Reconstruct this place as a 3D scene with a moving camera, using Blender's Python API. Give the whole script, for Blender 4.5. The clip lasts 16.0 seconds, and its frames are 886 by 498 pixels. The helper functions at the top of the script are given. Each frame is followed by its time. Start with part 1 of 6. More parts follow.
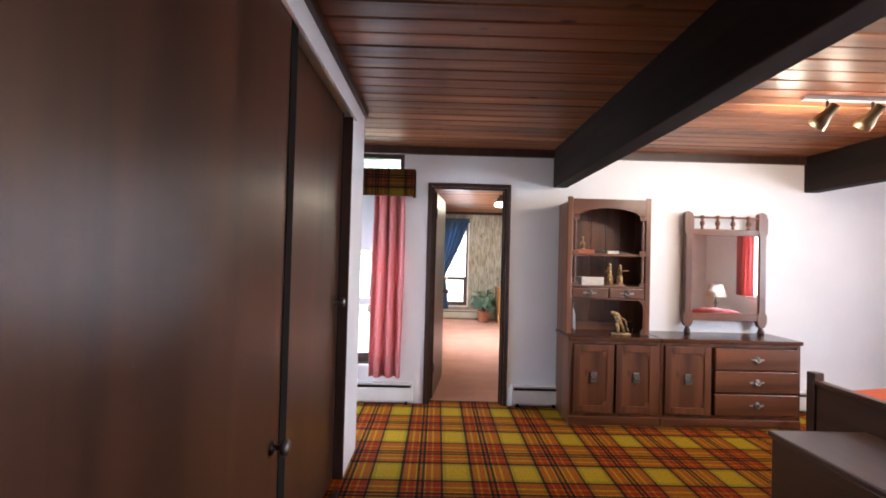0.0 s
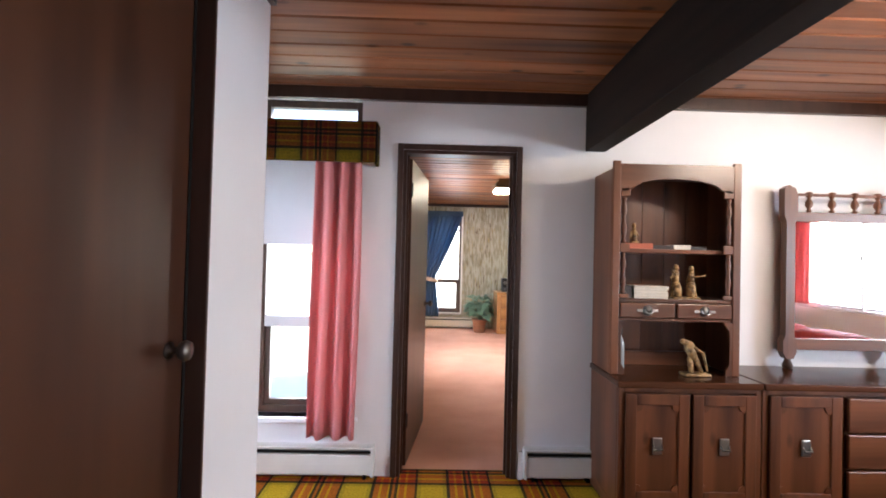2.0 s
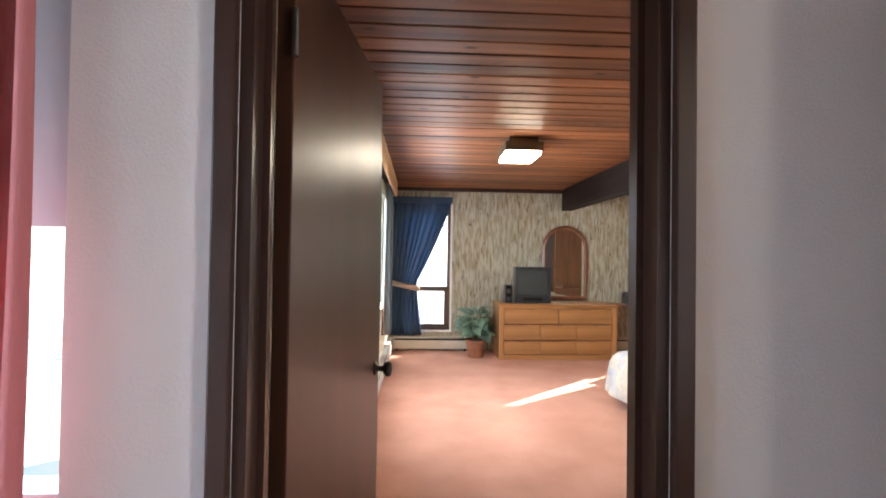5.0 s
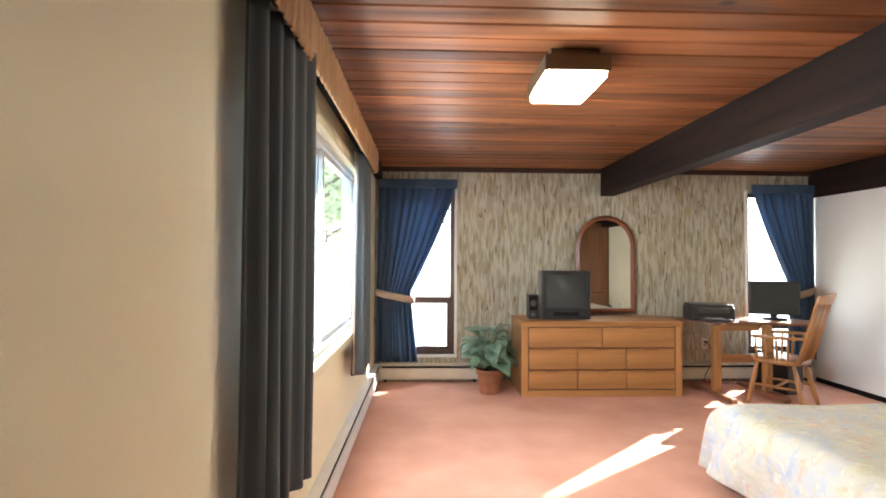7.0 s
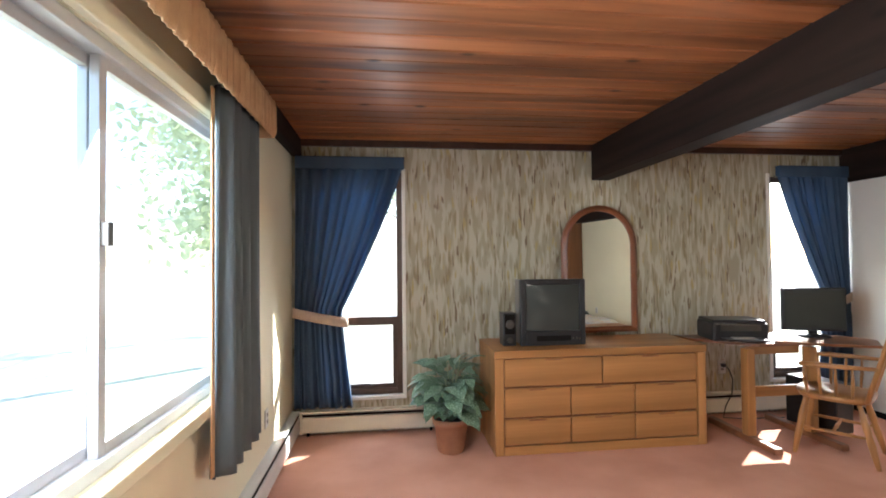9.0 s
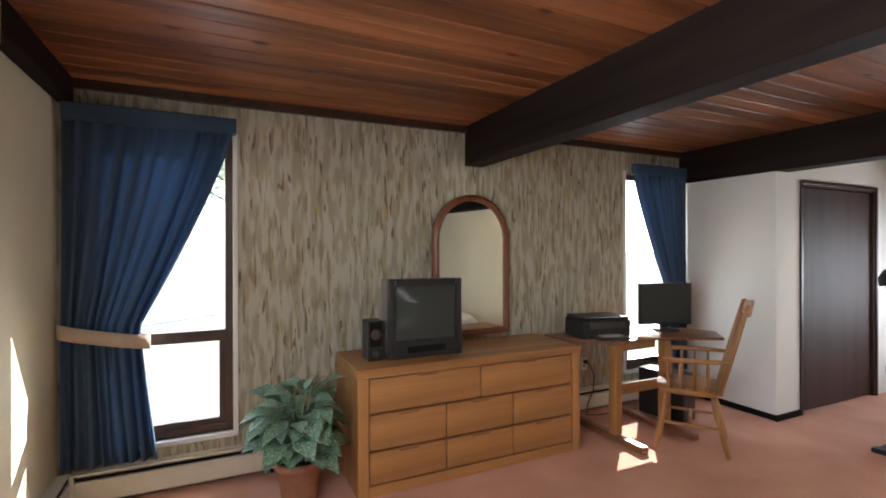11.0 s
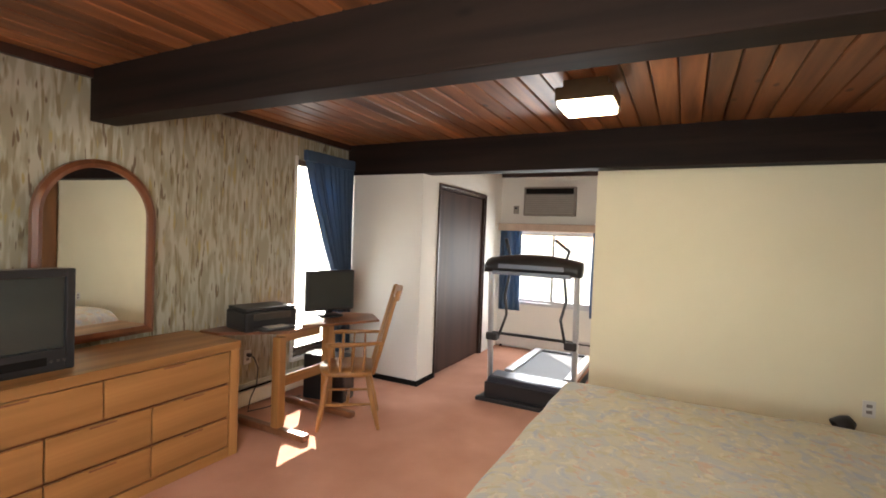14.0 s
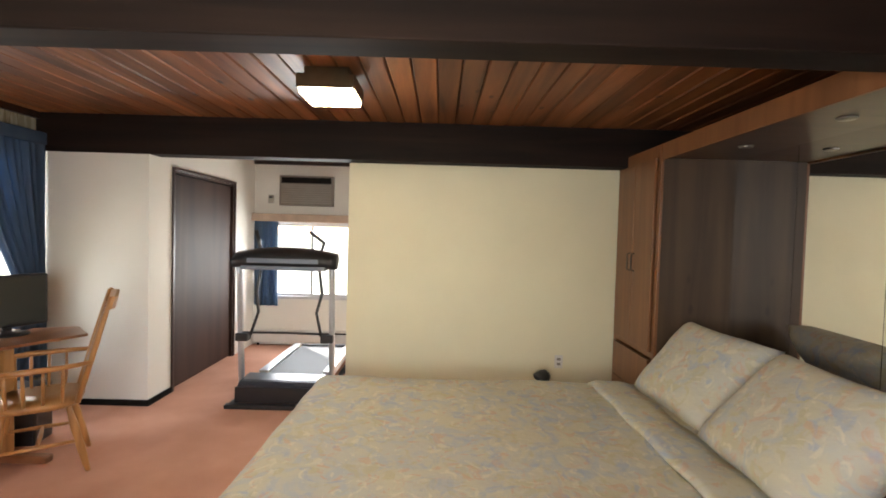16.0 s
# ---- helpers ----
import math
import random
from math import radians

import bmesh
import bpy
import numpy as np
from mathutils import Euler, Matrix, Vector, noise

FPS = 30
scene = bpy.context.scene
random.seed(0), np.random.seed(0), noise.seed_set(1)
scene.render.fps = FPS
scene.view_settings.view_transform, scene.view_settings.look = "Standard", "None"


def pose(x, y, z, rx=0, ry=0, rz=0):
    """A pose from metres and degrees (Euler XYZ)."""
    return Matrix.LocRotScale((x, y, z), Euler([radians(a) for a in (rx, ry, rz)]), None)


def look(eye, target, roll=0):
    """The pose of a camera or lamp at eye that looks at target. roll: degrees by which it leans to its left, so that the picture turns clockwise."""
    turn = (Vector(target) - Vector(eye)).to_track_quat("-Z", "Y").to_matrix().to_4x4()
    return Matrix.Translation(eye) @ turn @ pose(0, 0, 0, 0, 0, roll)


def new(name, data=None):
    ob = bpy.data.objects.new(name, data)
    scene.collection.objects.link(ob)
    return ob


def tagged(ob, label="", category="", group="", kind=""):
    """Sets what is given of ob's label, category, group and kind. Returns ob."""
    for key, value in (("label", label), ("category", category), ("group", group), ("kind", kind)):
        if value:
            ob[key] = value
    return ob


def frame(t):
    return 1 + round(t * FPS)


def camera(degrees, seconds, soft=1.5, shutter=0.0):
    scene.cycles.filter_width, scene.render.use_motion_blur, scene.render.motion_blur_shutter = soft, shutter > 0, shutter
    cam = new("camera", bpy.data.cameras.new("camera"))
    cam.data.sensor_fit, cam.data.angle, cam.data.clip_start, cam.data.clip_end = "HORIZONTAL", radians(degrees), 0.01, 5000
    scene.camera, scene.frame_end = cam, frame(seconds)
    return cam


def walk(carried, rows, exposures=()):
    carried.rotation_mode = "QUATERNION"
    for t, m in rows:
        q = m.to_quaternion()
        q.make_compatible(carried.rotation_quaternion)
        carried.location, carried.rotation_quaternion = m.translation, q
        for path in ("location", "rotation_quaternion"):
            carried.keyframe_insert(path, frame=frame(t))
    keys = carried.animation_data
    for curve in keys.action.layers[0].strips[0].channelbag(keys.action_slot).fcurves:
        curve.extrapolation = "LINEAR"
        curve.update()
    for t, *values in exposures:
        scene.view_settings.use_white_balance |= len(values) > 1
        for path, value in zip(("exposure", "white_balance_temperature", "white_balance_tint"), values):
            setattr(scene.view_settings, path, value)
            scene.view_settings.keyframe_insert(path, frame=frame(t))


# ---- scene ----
cam = camera(86.2, 16.0, soft=1.8)
PATH = [
    (0, (0.082, -0.784, 1.376), (0.103, 1.216, 1.412), 1.5),
    (0.5, (0.141, -0.396, 1.376), (0.155, 1.604, 1.412), 1.2),
    (1, (0.179, -0.026, 1.37), (0.192, 1.974, 1.405), 1.2),
    (1.5, (0.181, 0.333, 1.375), (0.215, 2.332, 1.405), 1.5),
    (2, (0.209, 0.712, 1.372), (0.251, 2.712, 1.407), 1.4),
    (2.5, (0.23, 1.069, 1.383), (0.284, 3.068, 1.412), 1.5),
    (3, (0.218, 1.437, 1.39), (0.307, 3.434, 1.422), 1.5),
    (3.5, (0.248, 1.805, 1.387), (0.342, 3.803, 1.434), 1.5),
    (4, (0.259, 2.148, 1.402), (0.372, 4.144, 1.434), 0.9),
    (6.5, (0.414, 4.188, 1.365), (0.481, 6.187, 1.403), 0.6),
    (7, (0.444, 4.597, 1.375), (0.513, 6.595, 1.418), 0.3),
    (7.5, (0.492, 4.967, 1.368), (0.566, 6.965, 1.42), 0.3),
    (8, (0.549, 5.333, 1.384), (0.64, 7.33, 1.436), -0.0),
    (10.5, (0.679, 6.56, 1.47), (1.354, 8.442, 1.465), -0.3),
    (11, (0.674, 6.658, 1.46), (1.533, 8.465, 1.457), -0.1),
    (11.5, (0.68, 6.749, 1.463), (1.732, 8.45, 1.453), 0.1),
    (12, (0.688, 6.766, 1.466), (1.915, 8.345, 1.441), 0.9),
    (12.5, (0.729, 6.765, 1.483), (2.117, 8.205, 1.439), 1.9),
    (13, (0.782, 6.76, 1.486), (2.319, 8.038, 1.433), 2.3),
    (13.5, (0.827, 6.751, 1.482), (2.494, 7.854, 1.429), 2.2),
    (14, (0.863, 6.734, 1.495), (2.643, 7.644, 1.442), 2.2),
    (14.5, (0.904, 6.708, 1.506), (2.776, 7.41, 1.457), 2.3),
    (15, (0.965, 6.684, 1.534), (2.904, 7.168, 1.477), 2.3),
    (15.5, (0.983, 6.66, 1.531), (2.967, 6.905, 1.47), 2.0),
    (16, (0.968, 6.629, 1.52), (2.966, 6.616, 1.453), 1.6),
]
EXPOSURES = [(0.0, 2.97, 5850, 14), (2.5, 2.82, 5900, 13), (4.0, 2.6, 5800, 12), (6.5, 2.7, 6050, 11), (8.0, 2.65, 5950, 10), (10.5, 1.87, 5850, 11), (13.0, 2.15, 6700, 13), (16.0, 2.3, 6650, 10)]
walk(cam, [(t, look(eye, target, roll)) for t, eye, target, roll in PATH], EXPOSURES)

# ---- light ----
world = bpy.data.worlds.new("sky")
scene.world = world
world.use_nodes = True
wn = world.node_tree
sky = wn.nodes.new("ShaderNodeTexSky")
sky.sky_type = 'NISHITA'
sky.sun_disc = False
SUN_DIR = Vector((0.76, 0.65, 0.51)).normalized()     # towards the sun
sky.sun_elevation = math.asin(SUN_DIR.z)
sky.sun_rotation = math.atan2(SUN_DIR.x, SUN_DIR.y)
wn.links.new(sky.outputs[0], wn.nodes["Background"].inputs[0])
wn.nodes["Background"].inputs[1].default_value = 0.15

sun = new("sun", bpy.data.lights.new("sun", 'SUN'))
sun.data.energy, sun.data.angle, sun.data.color = 5.0, radians(0.5), (1.0, 0.95, 0.86)
sun.matrix_world = look(SUN_DIR * 20, (0, 0, 0))


def window_light(name, centre, towards, width, height, watts, colour=(0.93, 0.97, 1.0)):
    """The sky's light, standing in a window's opening."""
    lamp = new(name, bpy.data.lights.new(name, 'AREA'))
    lamp.data.shape, lamp.data.size, lamp.data.size_y = 'RECTANGLE', width, height
    lamp.data.energy, lamp.data.color = watts, colour
    lamp.matrix_world = look(centre, Vector(centre) + Vector(towards))
    return lamp


window_light("skylight_nook", (-0.54, 4.05, 1.0), (0, -1, -0.15), 0.6, 1.3, 5)
window_light("skylight_nook_side", (-1.28, 3.1, 1.2), (1, 0, -0.15), 0.6, 1.6, 4)
window_light("skylight_bed_a", (5.75, 0.8, 1.4), (-1, 0, -0.05), 2.0, 1.3, 42)
window_light("skylight_side_b", (-0.33, 7.4, 1.45), (1, 0, -0.45), 2.1, 1.2, 23)
window_light("skylight_far_left", (0.5, 10.2, 1.2), (0, -1, -0.2), 0.5, 1.7, 4)
window_light("skylight_far_right", (4.4, 10.2, 1.2), (0, -1, -0.2), 0.5, 1.7, 4)
window_light("skylight_alcove", (7.38, 8.33, 1.1), (-1, 0, -0.15), 1.1, 0.9, 11)

for lx, aim, watts in ((2.36, (1.25, 3.6, 1.1), 2.4), (2.64, (1.9, 3.6, 1.0), 3.8), (3.16, (2.5, 3.6, 1.0), 5.0)):
    spot = new("track_spot", bpy.data.lights.new("track_spot", 'SPOT'))
    spot.data.energy, spot.data.color, spot.data.shadow_soft_size = watts, (1.0, 0.84, 0.64), 0.04
    spot.data.spot_size, spot.data.spot_blend = radians(130), 0.8
    spot.matrix_world = look((lx - 0.03, 2.14, 2.23), aim)
    # fill lamp added outside each head to brighten the ceiling boards
    glow = new("track_fill", bpy.data.lights.new("track_fill", 'POINT'))
    glow.data.energy, glow.data.color, glow.data.shadow_soft_size = 1.3, (1.0, 0.78, 0.52), 0.05
    glow.location = (lx - 0.06, 2.20, 2.20)

# ---- materials ----
def mat(name, colour=(0.8, 0.8, 0.8), rough=0.6, metal=0.0, colour2=None, scale=6.0, bump=0.0, bump_scale=120.0, stretch=(1, 1, 1), spec=0.5, through_light=0.0):
    """A surface with two scales of variation between colour and colour2, and a fine relief."""
    m = bpy.data.materials.new(name)
    m.use_nodes = True
    nt = m.node_tree
    b = nt.nodes["Principled BSDF"]
    b.inputs["Roughness"].default_value = rough
    b.inputs["Metallic"].default_value = metal
    b.inputs["Specular IOR Level"].default_value = spec
    c2 = colour2 or tuple(c * 0.86 for c in colour)
    tc = nt.nodes.new("ShaderNodeTexCoord")
    mp = nt.nodes.new("ShaderNodeMapping")
    mp.inputs["Scale"].default_value = stretch
    nt.links.new(tc.outputs["Object"], mp.inputs[0])
    n1 = nt.nodes.new("ShaderNodeTexNoise")
    n1.inputs["Scale"].default_value, n1.inputs["Detail"].default_value = scale, 8
    nt.links.new(mp.outputs[0], n1.inputs["Vector"])
    ramp = nt.nodes.new("ShaderNodeValToRGB")
    ramp.color_ramp.elements[0].position, ramp.color_ramp.elements[1].position = 0.32, 0.68
    ramp.color_ramp.elements[0].color, ramp.color_ramp.elements[1].color = (*c2, 1), (*colour, 1)
    nt.links.new(n1.outputs[0], ramp.inputs[0])
    nt.links.new(ramp.outputs[0], b.inputs["Base Color"])
    if bump:
        n2 = nt.nodes.new("ShaderNodeTexNoise")
        n2.inputs["Scale"].default_value, n2.inputs["Detail"].default_value = bump_scale, 4
        nt.links.new(mp.outputs[0], n2.inputs["Vector"])
        bp = nt.nodes.new("ShaderNodeBump")
        bp.inputs["Strength"].default_value, bp.inputs["Distance"].default_value = bump, 0.004
        nt.links.new(n2.outputs[0], bp.inputs["Height"])
        nt.links.new(bp.outputs[0], b.inputs["Normal"])
    if through_light:
        tl = nt.nodes.new("ShaderNodeBsdfTranslucent")
        nt.links.new(ramp.outputs[0], tl.inputs["Color"])
        ms = nt.nodes.new("ShaderNodeMixShader")
        ms.inputs[0].default_value = through_light
        nt.links.new(b.outputs[0], ms.inputs[1])
        nt.links.new(tl.outputs[0], ms.inputs[2])
        nt.links.new(ms.outputs[0], nt.nodes["Material Output"].inputs[0])
    return m


def wood(name, dark, light, rough=0.4, axis=0, grain=14.0, island=0.0, knots=0.0, coord="Object", spec=0.5):
    """Wood with long grain along the axis (0 x, 1 y, 2 z), optionally a shade for each board and knots."""
    m = bpy.data.materials.new(name)
    m.use_nodes = True
    nt = m.node_tree
    b = nt.nodes["Principled BSDF"]
    b.inputs["Roughness"].default_value = rough
    b.inputs["Specular IOR Level"].default_value = spec
    tc = nt.nodes.new("ShaderNodeTexCoord")
    mp = nt.nodes.new("ShaderNodeMapping")
    s = [grain, grain, grain]
    s[axis] = grain * 0.07
    mp.inputs["Scale"].default_value = s
    nt.links.new(tc.outputs[coord], mp.inputs[0])
    geo = nt.nodes.new("ShaderNodeNewGeometry")
    n1 = nt.nodes.new("ShaderNodeTexNoise")
    n1.noise_dimensions = '4D'
    n1.inputs["Scale"].default_value, n1.inputs["Detail"].default_value, n1.inputs["Distortion"].default_value = 1.0, 8, 0.6
    nt.links.new(mp.outputs[0], n1.inputs["Vector"])
    ws = nt.nodes.new("ShaderNodeMath")
    ws.operation, ws.inputs[1].default_value = 'MULTIPLY', 37.0
    nt.links.new(geo.outputs["Random Per Island"], ws.inputs[0])
    nt.links.new(ws.outputs[0], n1.inputs["W"])
    ramp = nt.nodes.new("ShaderNodeValToRGB")
    ramp.color_ramp.elements[0].position, ramp.color_ramp.elements[1].position = 0.3, 0.7
    ramp.color_ramp.elements[0].color, ramp.color_ramp.elements[1].color = (*dark, 1), (*light, 1)
    nt.links.new(n1.outputs[0], ramp.inputs[0])
    out = ramp.outputs[0]
    if island:
        mr = nt.nodes.new("ShaderNodeMapRange")
        mr.inputs[3].default_value, mr.inputs[4].default_value = 1 - island, 1 + island
        nt.links.new(geo.outputs["Random Per Island"], mr.inputs[0])
        hs = nt.nodes.new("ShaderNodeHueSaturation")
        nt.links.new(mr.outputs[0], hs.inputs["Value"])
        nt.links.new(out, hs.inputs["Color"])
        out = hs.outputs[0]
    if knots:
        mk = nt.nodes.new("ShaderNodeMapping")
        sk = [5.5, 5.5, 5.5]
        sk[axis] = 2.6
        mk.inputs["Scale"].default_value = sk
        nt.links.new(tc.outputs[coord], mk.inputs[0])
        vo = nt.nodes.new("ShaderNodeTexVoronoi")
        vo.inputs["Scale"].default_value = 1.0
        nt.links.new(mk.outputs[0], vo.inputs["Vector"])
        kr = nt.nodes.new("ShaderNodeValToRGB")
        kr.color_ramp.elements[0].position, kr.color_ramp.elements[1].position = 0.05, 0.13
        kr.color_ramp.elements[0].color, kr.color_ramp.elements[1].color = (knots, knots, knots, 1), (0, 0, 0, 1)
        nt.links.new(vo.outputs["Distance"], kr.inputs[0])
        mx = nt.nodes.new("ShaderNodeMixRGB")
        mx.inputs[2].default_value = (*[d * 0.35 for d in dark], 1)
        nt.links.new(kr.outputs[0], mx.inputs[0])
        nt.links.new(out, mx.inputs[1])
        out = mx.outputs[0]
    nt.links.new(out, b.inputs["Base Color"])
    bp = nt.nodes.new("ShaderNodeBump")
    bp.inputs["Strength"].default_value, bp.inputs["Distance"].default_value = 0.12, 0.003
    nt.links.new(n1.outputs[0], bp.inputs["Height"])
    nt.links.new(bp.outputs[0], b.inputs["Normal"])
    return m


def emitter(name, colour, strength):
    m = bpy.data.materials.new(name)
    m.use_nodes = True
    b = m.node_tree.nodes["Principled BSDF"]
    b.inputs["Base Color"].default_value = (*colour, 1)
    b.inputs["Emission Color"].default_value = (*colour, 1)
    b.inputs["Emission Strength"].default_value = strength
    return m


def glass_mat(name):
    m = bpy.data.materials.new(name)
    m.use_nodes = True
    nt = m.node_tree
    nt.nodes.remove(nt.nodes["Principled BSDF"])
    mix = nt.nodes.new("ShaderNodeMixShader")
    tr = nt.nodes.new("ShaderNodeBsdfTransparent")
    gl = nt.nodes.new("ShaderNodeBsdfGlossy")
    gl.inputs["Roughness"].default_value = 0.02
    mix.inputs[0].default_value = 0.04
    nt.links.new(tr.outputs[0], mix.inputs[1])
    nt.links.new(gl.outputs[0], mix.inputs[2])
    nt.links.new(mix.outputs[0], nt.nodes["Material Output"].inputs[0])
    return m


def nodes_of(name, rough):
    m = bpy.data.materials.new(name)
    m.use_nodes = True
    nt = m.node_tree
    b = nt.nodes["Principled BSDF"]
    b.inputs["Roughness"].default_value = rough
    return m, nt, b


def math_node(nt, op, a, b=None):
    n = nt.nodes.new("ShaderNodeMath")
    n.operation = op
    for i, v in enumerate((a, b)):
        if v is None:
            continue
        if isinstance(v, (int, float)):
            n.inputs[i].default_value = v
        else:
            nt.links.new(v, n.inputs[i])
    return n.outputs[0]


def plaid(name, period, axes=(0, 1), rough=0.95, bright=1.0, shift=(0.0, 0.0)):
    """Woven plaid of yellow, red and dark green threads: one set of stripes along each axis."""
    m, nt, b = nodes_of(name, rough)
    b.inputs["Specular IOR Level"].default_value = 0.1
    tc = nt.nodes.new("ShaderNodeTexCoord")
    sep = nt.nodes.new("ShaderNodeSeparateXYZ")
    nt.links.new(tc.outputs["Object"], sep.inputs[0])
    sets = []
    for k, ax in enumerate(axes):
        u = math_node(nt, 'FRACT', math_node(nt, 'DIVIDE', math_node(nt, 'ADD', sep.outputs[ax], shift[k] + 40 * period[k]), period[k]))
        r = nt.nodes.new("ShaderNodeValToRGB")
        r.color_ramp.interpolation = 'CONSTANT'
        Y, R, O, G, D = (0.52, 0.36, 0.06, 1), (0.30, 0.055, 0.035, 1), (0.50, 0.25, 0.04, 1), (0.30, 0.24, 0.04, 1), (0.008, 0.006, 0.005, 1)
        stops = [(0.0, G), (0.05, Y), (0.34, G), (0.39, D), (0.43, R), (0.50, O), (0.53, R), (0.61, O), (0.63, D), (0.67, R), (0.70, D), (0.74, O), (0.76, R), (0.83, O), (0.86, R), (0.965, D)]
        els = r.color_ramp.elements
        els[0].position, els[0].color = stops[0]
        els[1].position, els[1].color = stops[1]
        for p, c in stops[2:]:
            e = els.new(p)
            e.color = c
        nt.links.new(u, r.inputs[0])
        sets.append(r.outputs[0])
    mx = nt.nodes.new("ShaderNodeMixRGB")
    mx.blend_type = 'MULTIPLY'
    mx.inputs[0].default_value = 1.0
    nt.links.new(sets[0], mx.inputs[1])
    nt.links.new(sets[1], mx.inputs[2])
    ga = nt.nodes.new("ShaderNodeGamma")
    ga.inputs[1].default_value = 0.5
    nt.links.new(mx.outputs[0], ga.inputs[0])
    mx = ga
    n1 = nt.nodes.new("ShaderNodeTexNoise")
    n1.inputs["Scale"].default_value, n1.inputs["Detail"].default_value = 90.0, 6
    nt.links.new(tc.outputs["Object"], n1.inputs["Vector"])
    mr = nt.nodes.new("ShaderNodeMapRange")
    mr.inputs[1].default_value, mr.inputs[2].default_value = 0.3, 0.7
    mr.inputs[3].default_value, mr.inputs[4].default_value = 0.65 * bright, 1.25 * bright
    nt.links.new(n1.outputs[0], mr.inputs[0])
    hs = nt.nodes.new("ShaderNodeHueSaturation")
    hs.inputs["Saturation"].default_value = 1.1
    nt.links.new(mx.outputs[0], hs.inputs["Color"])
    nt.links.new(mr.outputs[0], hs.inputs["Value"])
    nt.links.new(hs.outputs[0], b.inputs["Base Color"])
    bp = nt.nodes.new("ShaderNodeBump")
    bp.inputs["Strength"].default_value, bp.inputs["Distance"].default_value = 0.5, 0.006
    nt.links.new(n1.outputs[0], bp.inputs["Height"])
    nt.links.new(bp.outputs[0], b.inputs["Normal"])
    return m


def wallpaper(name):
    """Cream paper with short upright dashes of brown, tan and grey-green."""
    m, nt, b = nodes_of(name, 0.27)
    tc = nt.nodes.new("ShaderNodeTexCoord")
    out = None
    base = nt.nodes.new("ShaderNodeRGB")
    base.outputs[0].default_value = (0.37, 0.335, 0.235, 1)
    out = base.outputs[0]
    layers = [((24, 1, 4.2), 0.44, 0.56, (0.49, 0.455, 0.35), 0.0), ((33, 1, 4.8), 0.58, 0.66, (0.29, 0.245, 0.15), 3.3), ((42, 1, 6.6), 0.645, 0.69, (0.20, 0.15, 0.10), 7.7), ((30, 1, 5.0), 0.63, 0.69, (0.42, 0.34, 0.16), 11.1)]
    for sc, lo, hi, col, off in layers:
        mp = nt.nodes.new("ShaderNodeMapping")
        mp.inputs["Scale"].default_value = sc
        mp.inputs["Location"].default_value = (off, off, off * 1.7)
        nt.links.new(tc.outputs["Object"], mp.inputs[0])
        n = nt.nodes.new("ShaderNodeTexNoise")
        n.inputs["Scale"].default_value, n.inputs["Detail"].default_value = 1.0, 1.5
        nt.links.new(mp.outputs[0], n.inputs["Vector"])
        mr = nt.nodes.new("ShaderNodeMapRange")
        mr.inputs[1].default_value, mr.inputs[2].default_value = lo, hi
        nt.links.new(n.outputs[0], mr.inputs[0])
        mx = nt.nodes.new("ShaderNodeMixRGB")
        mx.inputs[2].default_value = (*col, 1)
        nt.links.new(mr.outputs[0], mx.inputs[0])
        nt.links.new(out, mx.inputs[1])
        out = mx.outputs[0]
    nt.links.new(out, b.inputs["Base Color"])
    return m



def floral(name):
    """Washed-out printed flowers: cream ground with olive, blue and rust scrolls."""
    m, nt, b = nodes_of(name, 0.85)
    b.inputs["Specular IOR Level"].default_value = 0.2
    tc = nt.nodes.new("ShaderNodeTexCoord")
    base = nt.nodes.new("ShaderNodeRGB")
    base.outputs[0].default_value = (0.56, 0.52, 0.40, 1)
    out = base.outputs[0]
    for scale, lo, hi, col, off in ((3.0, 0.44, 0.60, (0.50, 0.49, 0.46), 0.0), (5.0, 0.50, 0.60, (0.42, 0.46, 0.50), 4.0), (7.0, 0.54, 0.62, (0.50, 0.45, 0.28), 9.0), (9.0, 0.57, 0.65, (0.58, 0.38, 0.27), 13.0), (6.0, 0.58, 0.68, (0.34, 0.40, 0.53), 17.0), (12.0, 0.58, 0.66, (0.68, 0.62, 0.48), 21.0)):
        mp = nt.nodes.new("ShaderNodeMapping")
        mp.inputs["Location"].default_value = (off, off * 1.3, off * 0.7)
        nt.links.new(tc.outputs["Object"], mp.inputs[0])
        n = nt.nodes.new("ShaderNodeTexNoise")
        n.inputs["Scale"].default_value, n.inputs["Detail"].default_value, n.inputs["Distortion"].default_value = scale, 3, 1.6
        nt.links.new(mp.outputs[0], n.inputs["Vector"])
        mr = nt.nodes.new("ShaderNodeMapRange")
        mr.inputs[1].default_value, mr.inputs[2].default_value, mr.inputs[4].default_value = lo, hi, 0.6
        nt.links.new(n.outputs[0], mr.inputs[0])
        mx = nt.nodes.new("ShaderNodeMixRGB")
        mx.inputs[2].default_value = (*col, 1)
        nt.links.new(mr.outputs[0], mx.inputs[0])
        nt.links.new(out, mx.inputs[1])
        out = mx.outputs[0]
    nt.links.new(out, b.inputs["Base Color"])
    bn = nt.nodes.new("ShaderNodeTexNoise")
    bn.inputs["Scale"].default_value, bn.inputs["Detail"].default_value = 24.0, 5
    nt.links.new(tc.outputs["Object"], bn.inputs["Vector"])
    bp = nt.nodes.new("ShaderNodeBump")
    bp.inputs["Strength"].default_value, bp.inputs["Distance"].default_value = 0.35, 0.012
    nt.links.new(bn.outputs[0], bp.inputs["Height"])
    nt.links.new(bp.outputs[0], b.inputs["Normal"])
    return m


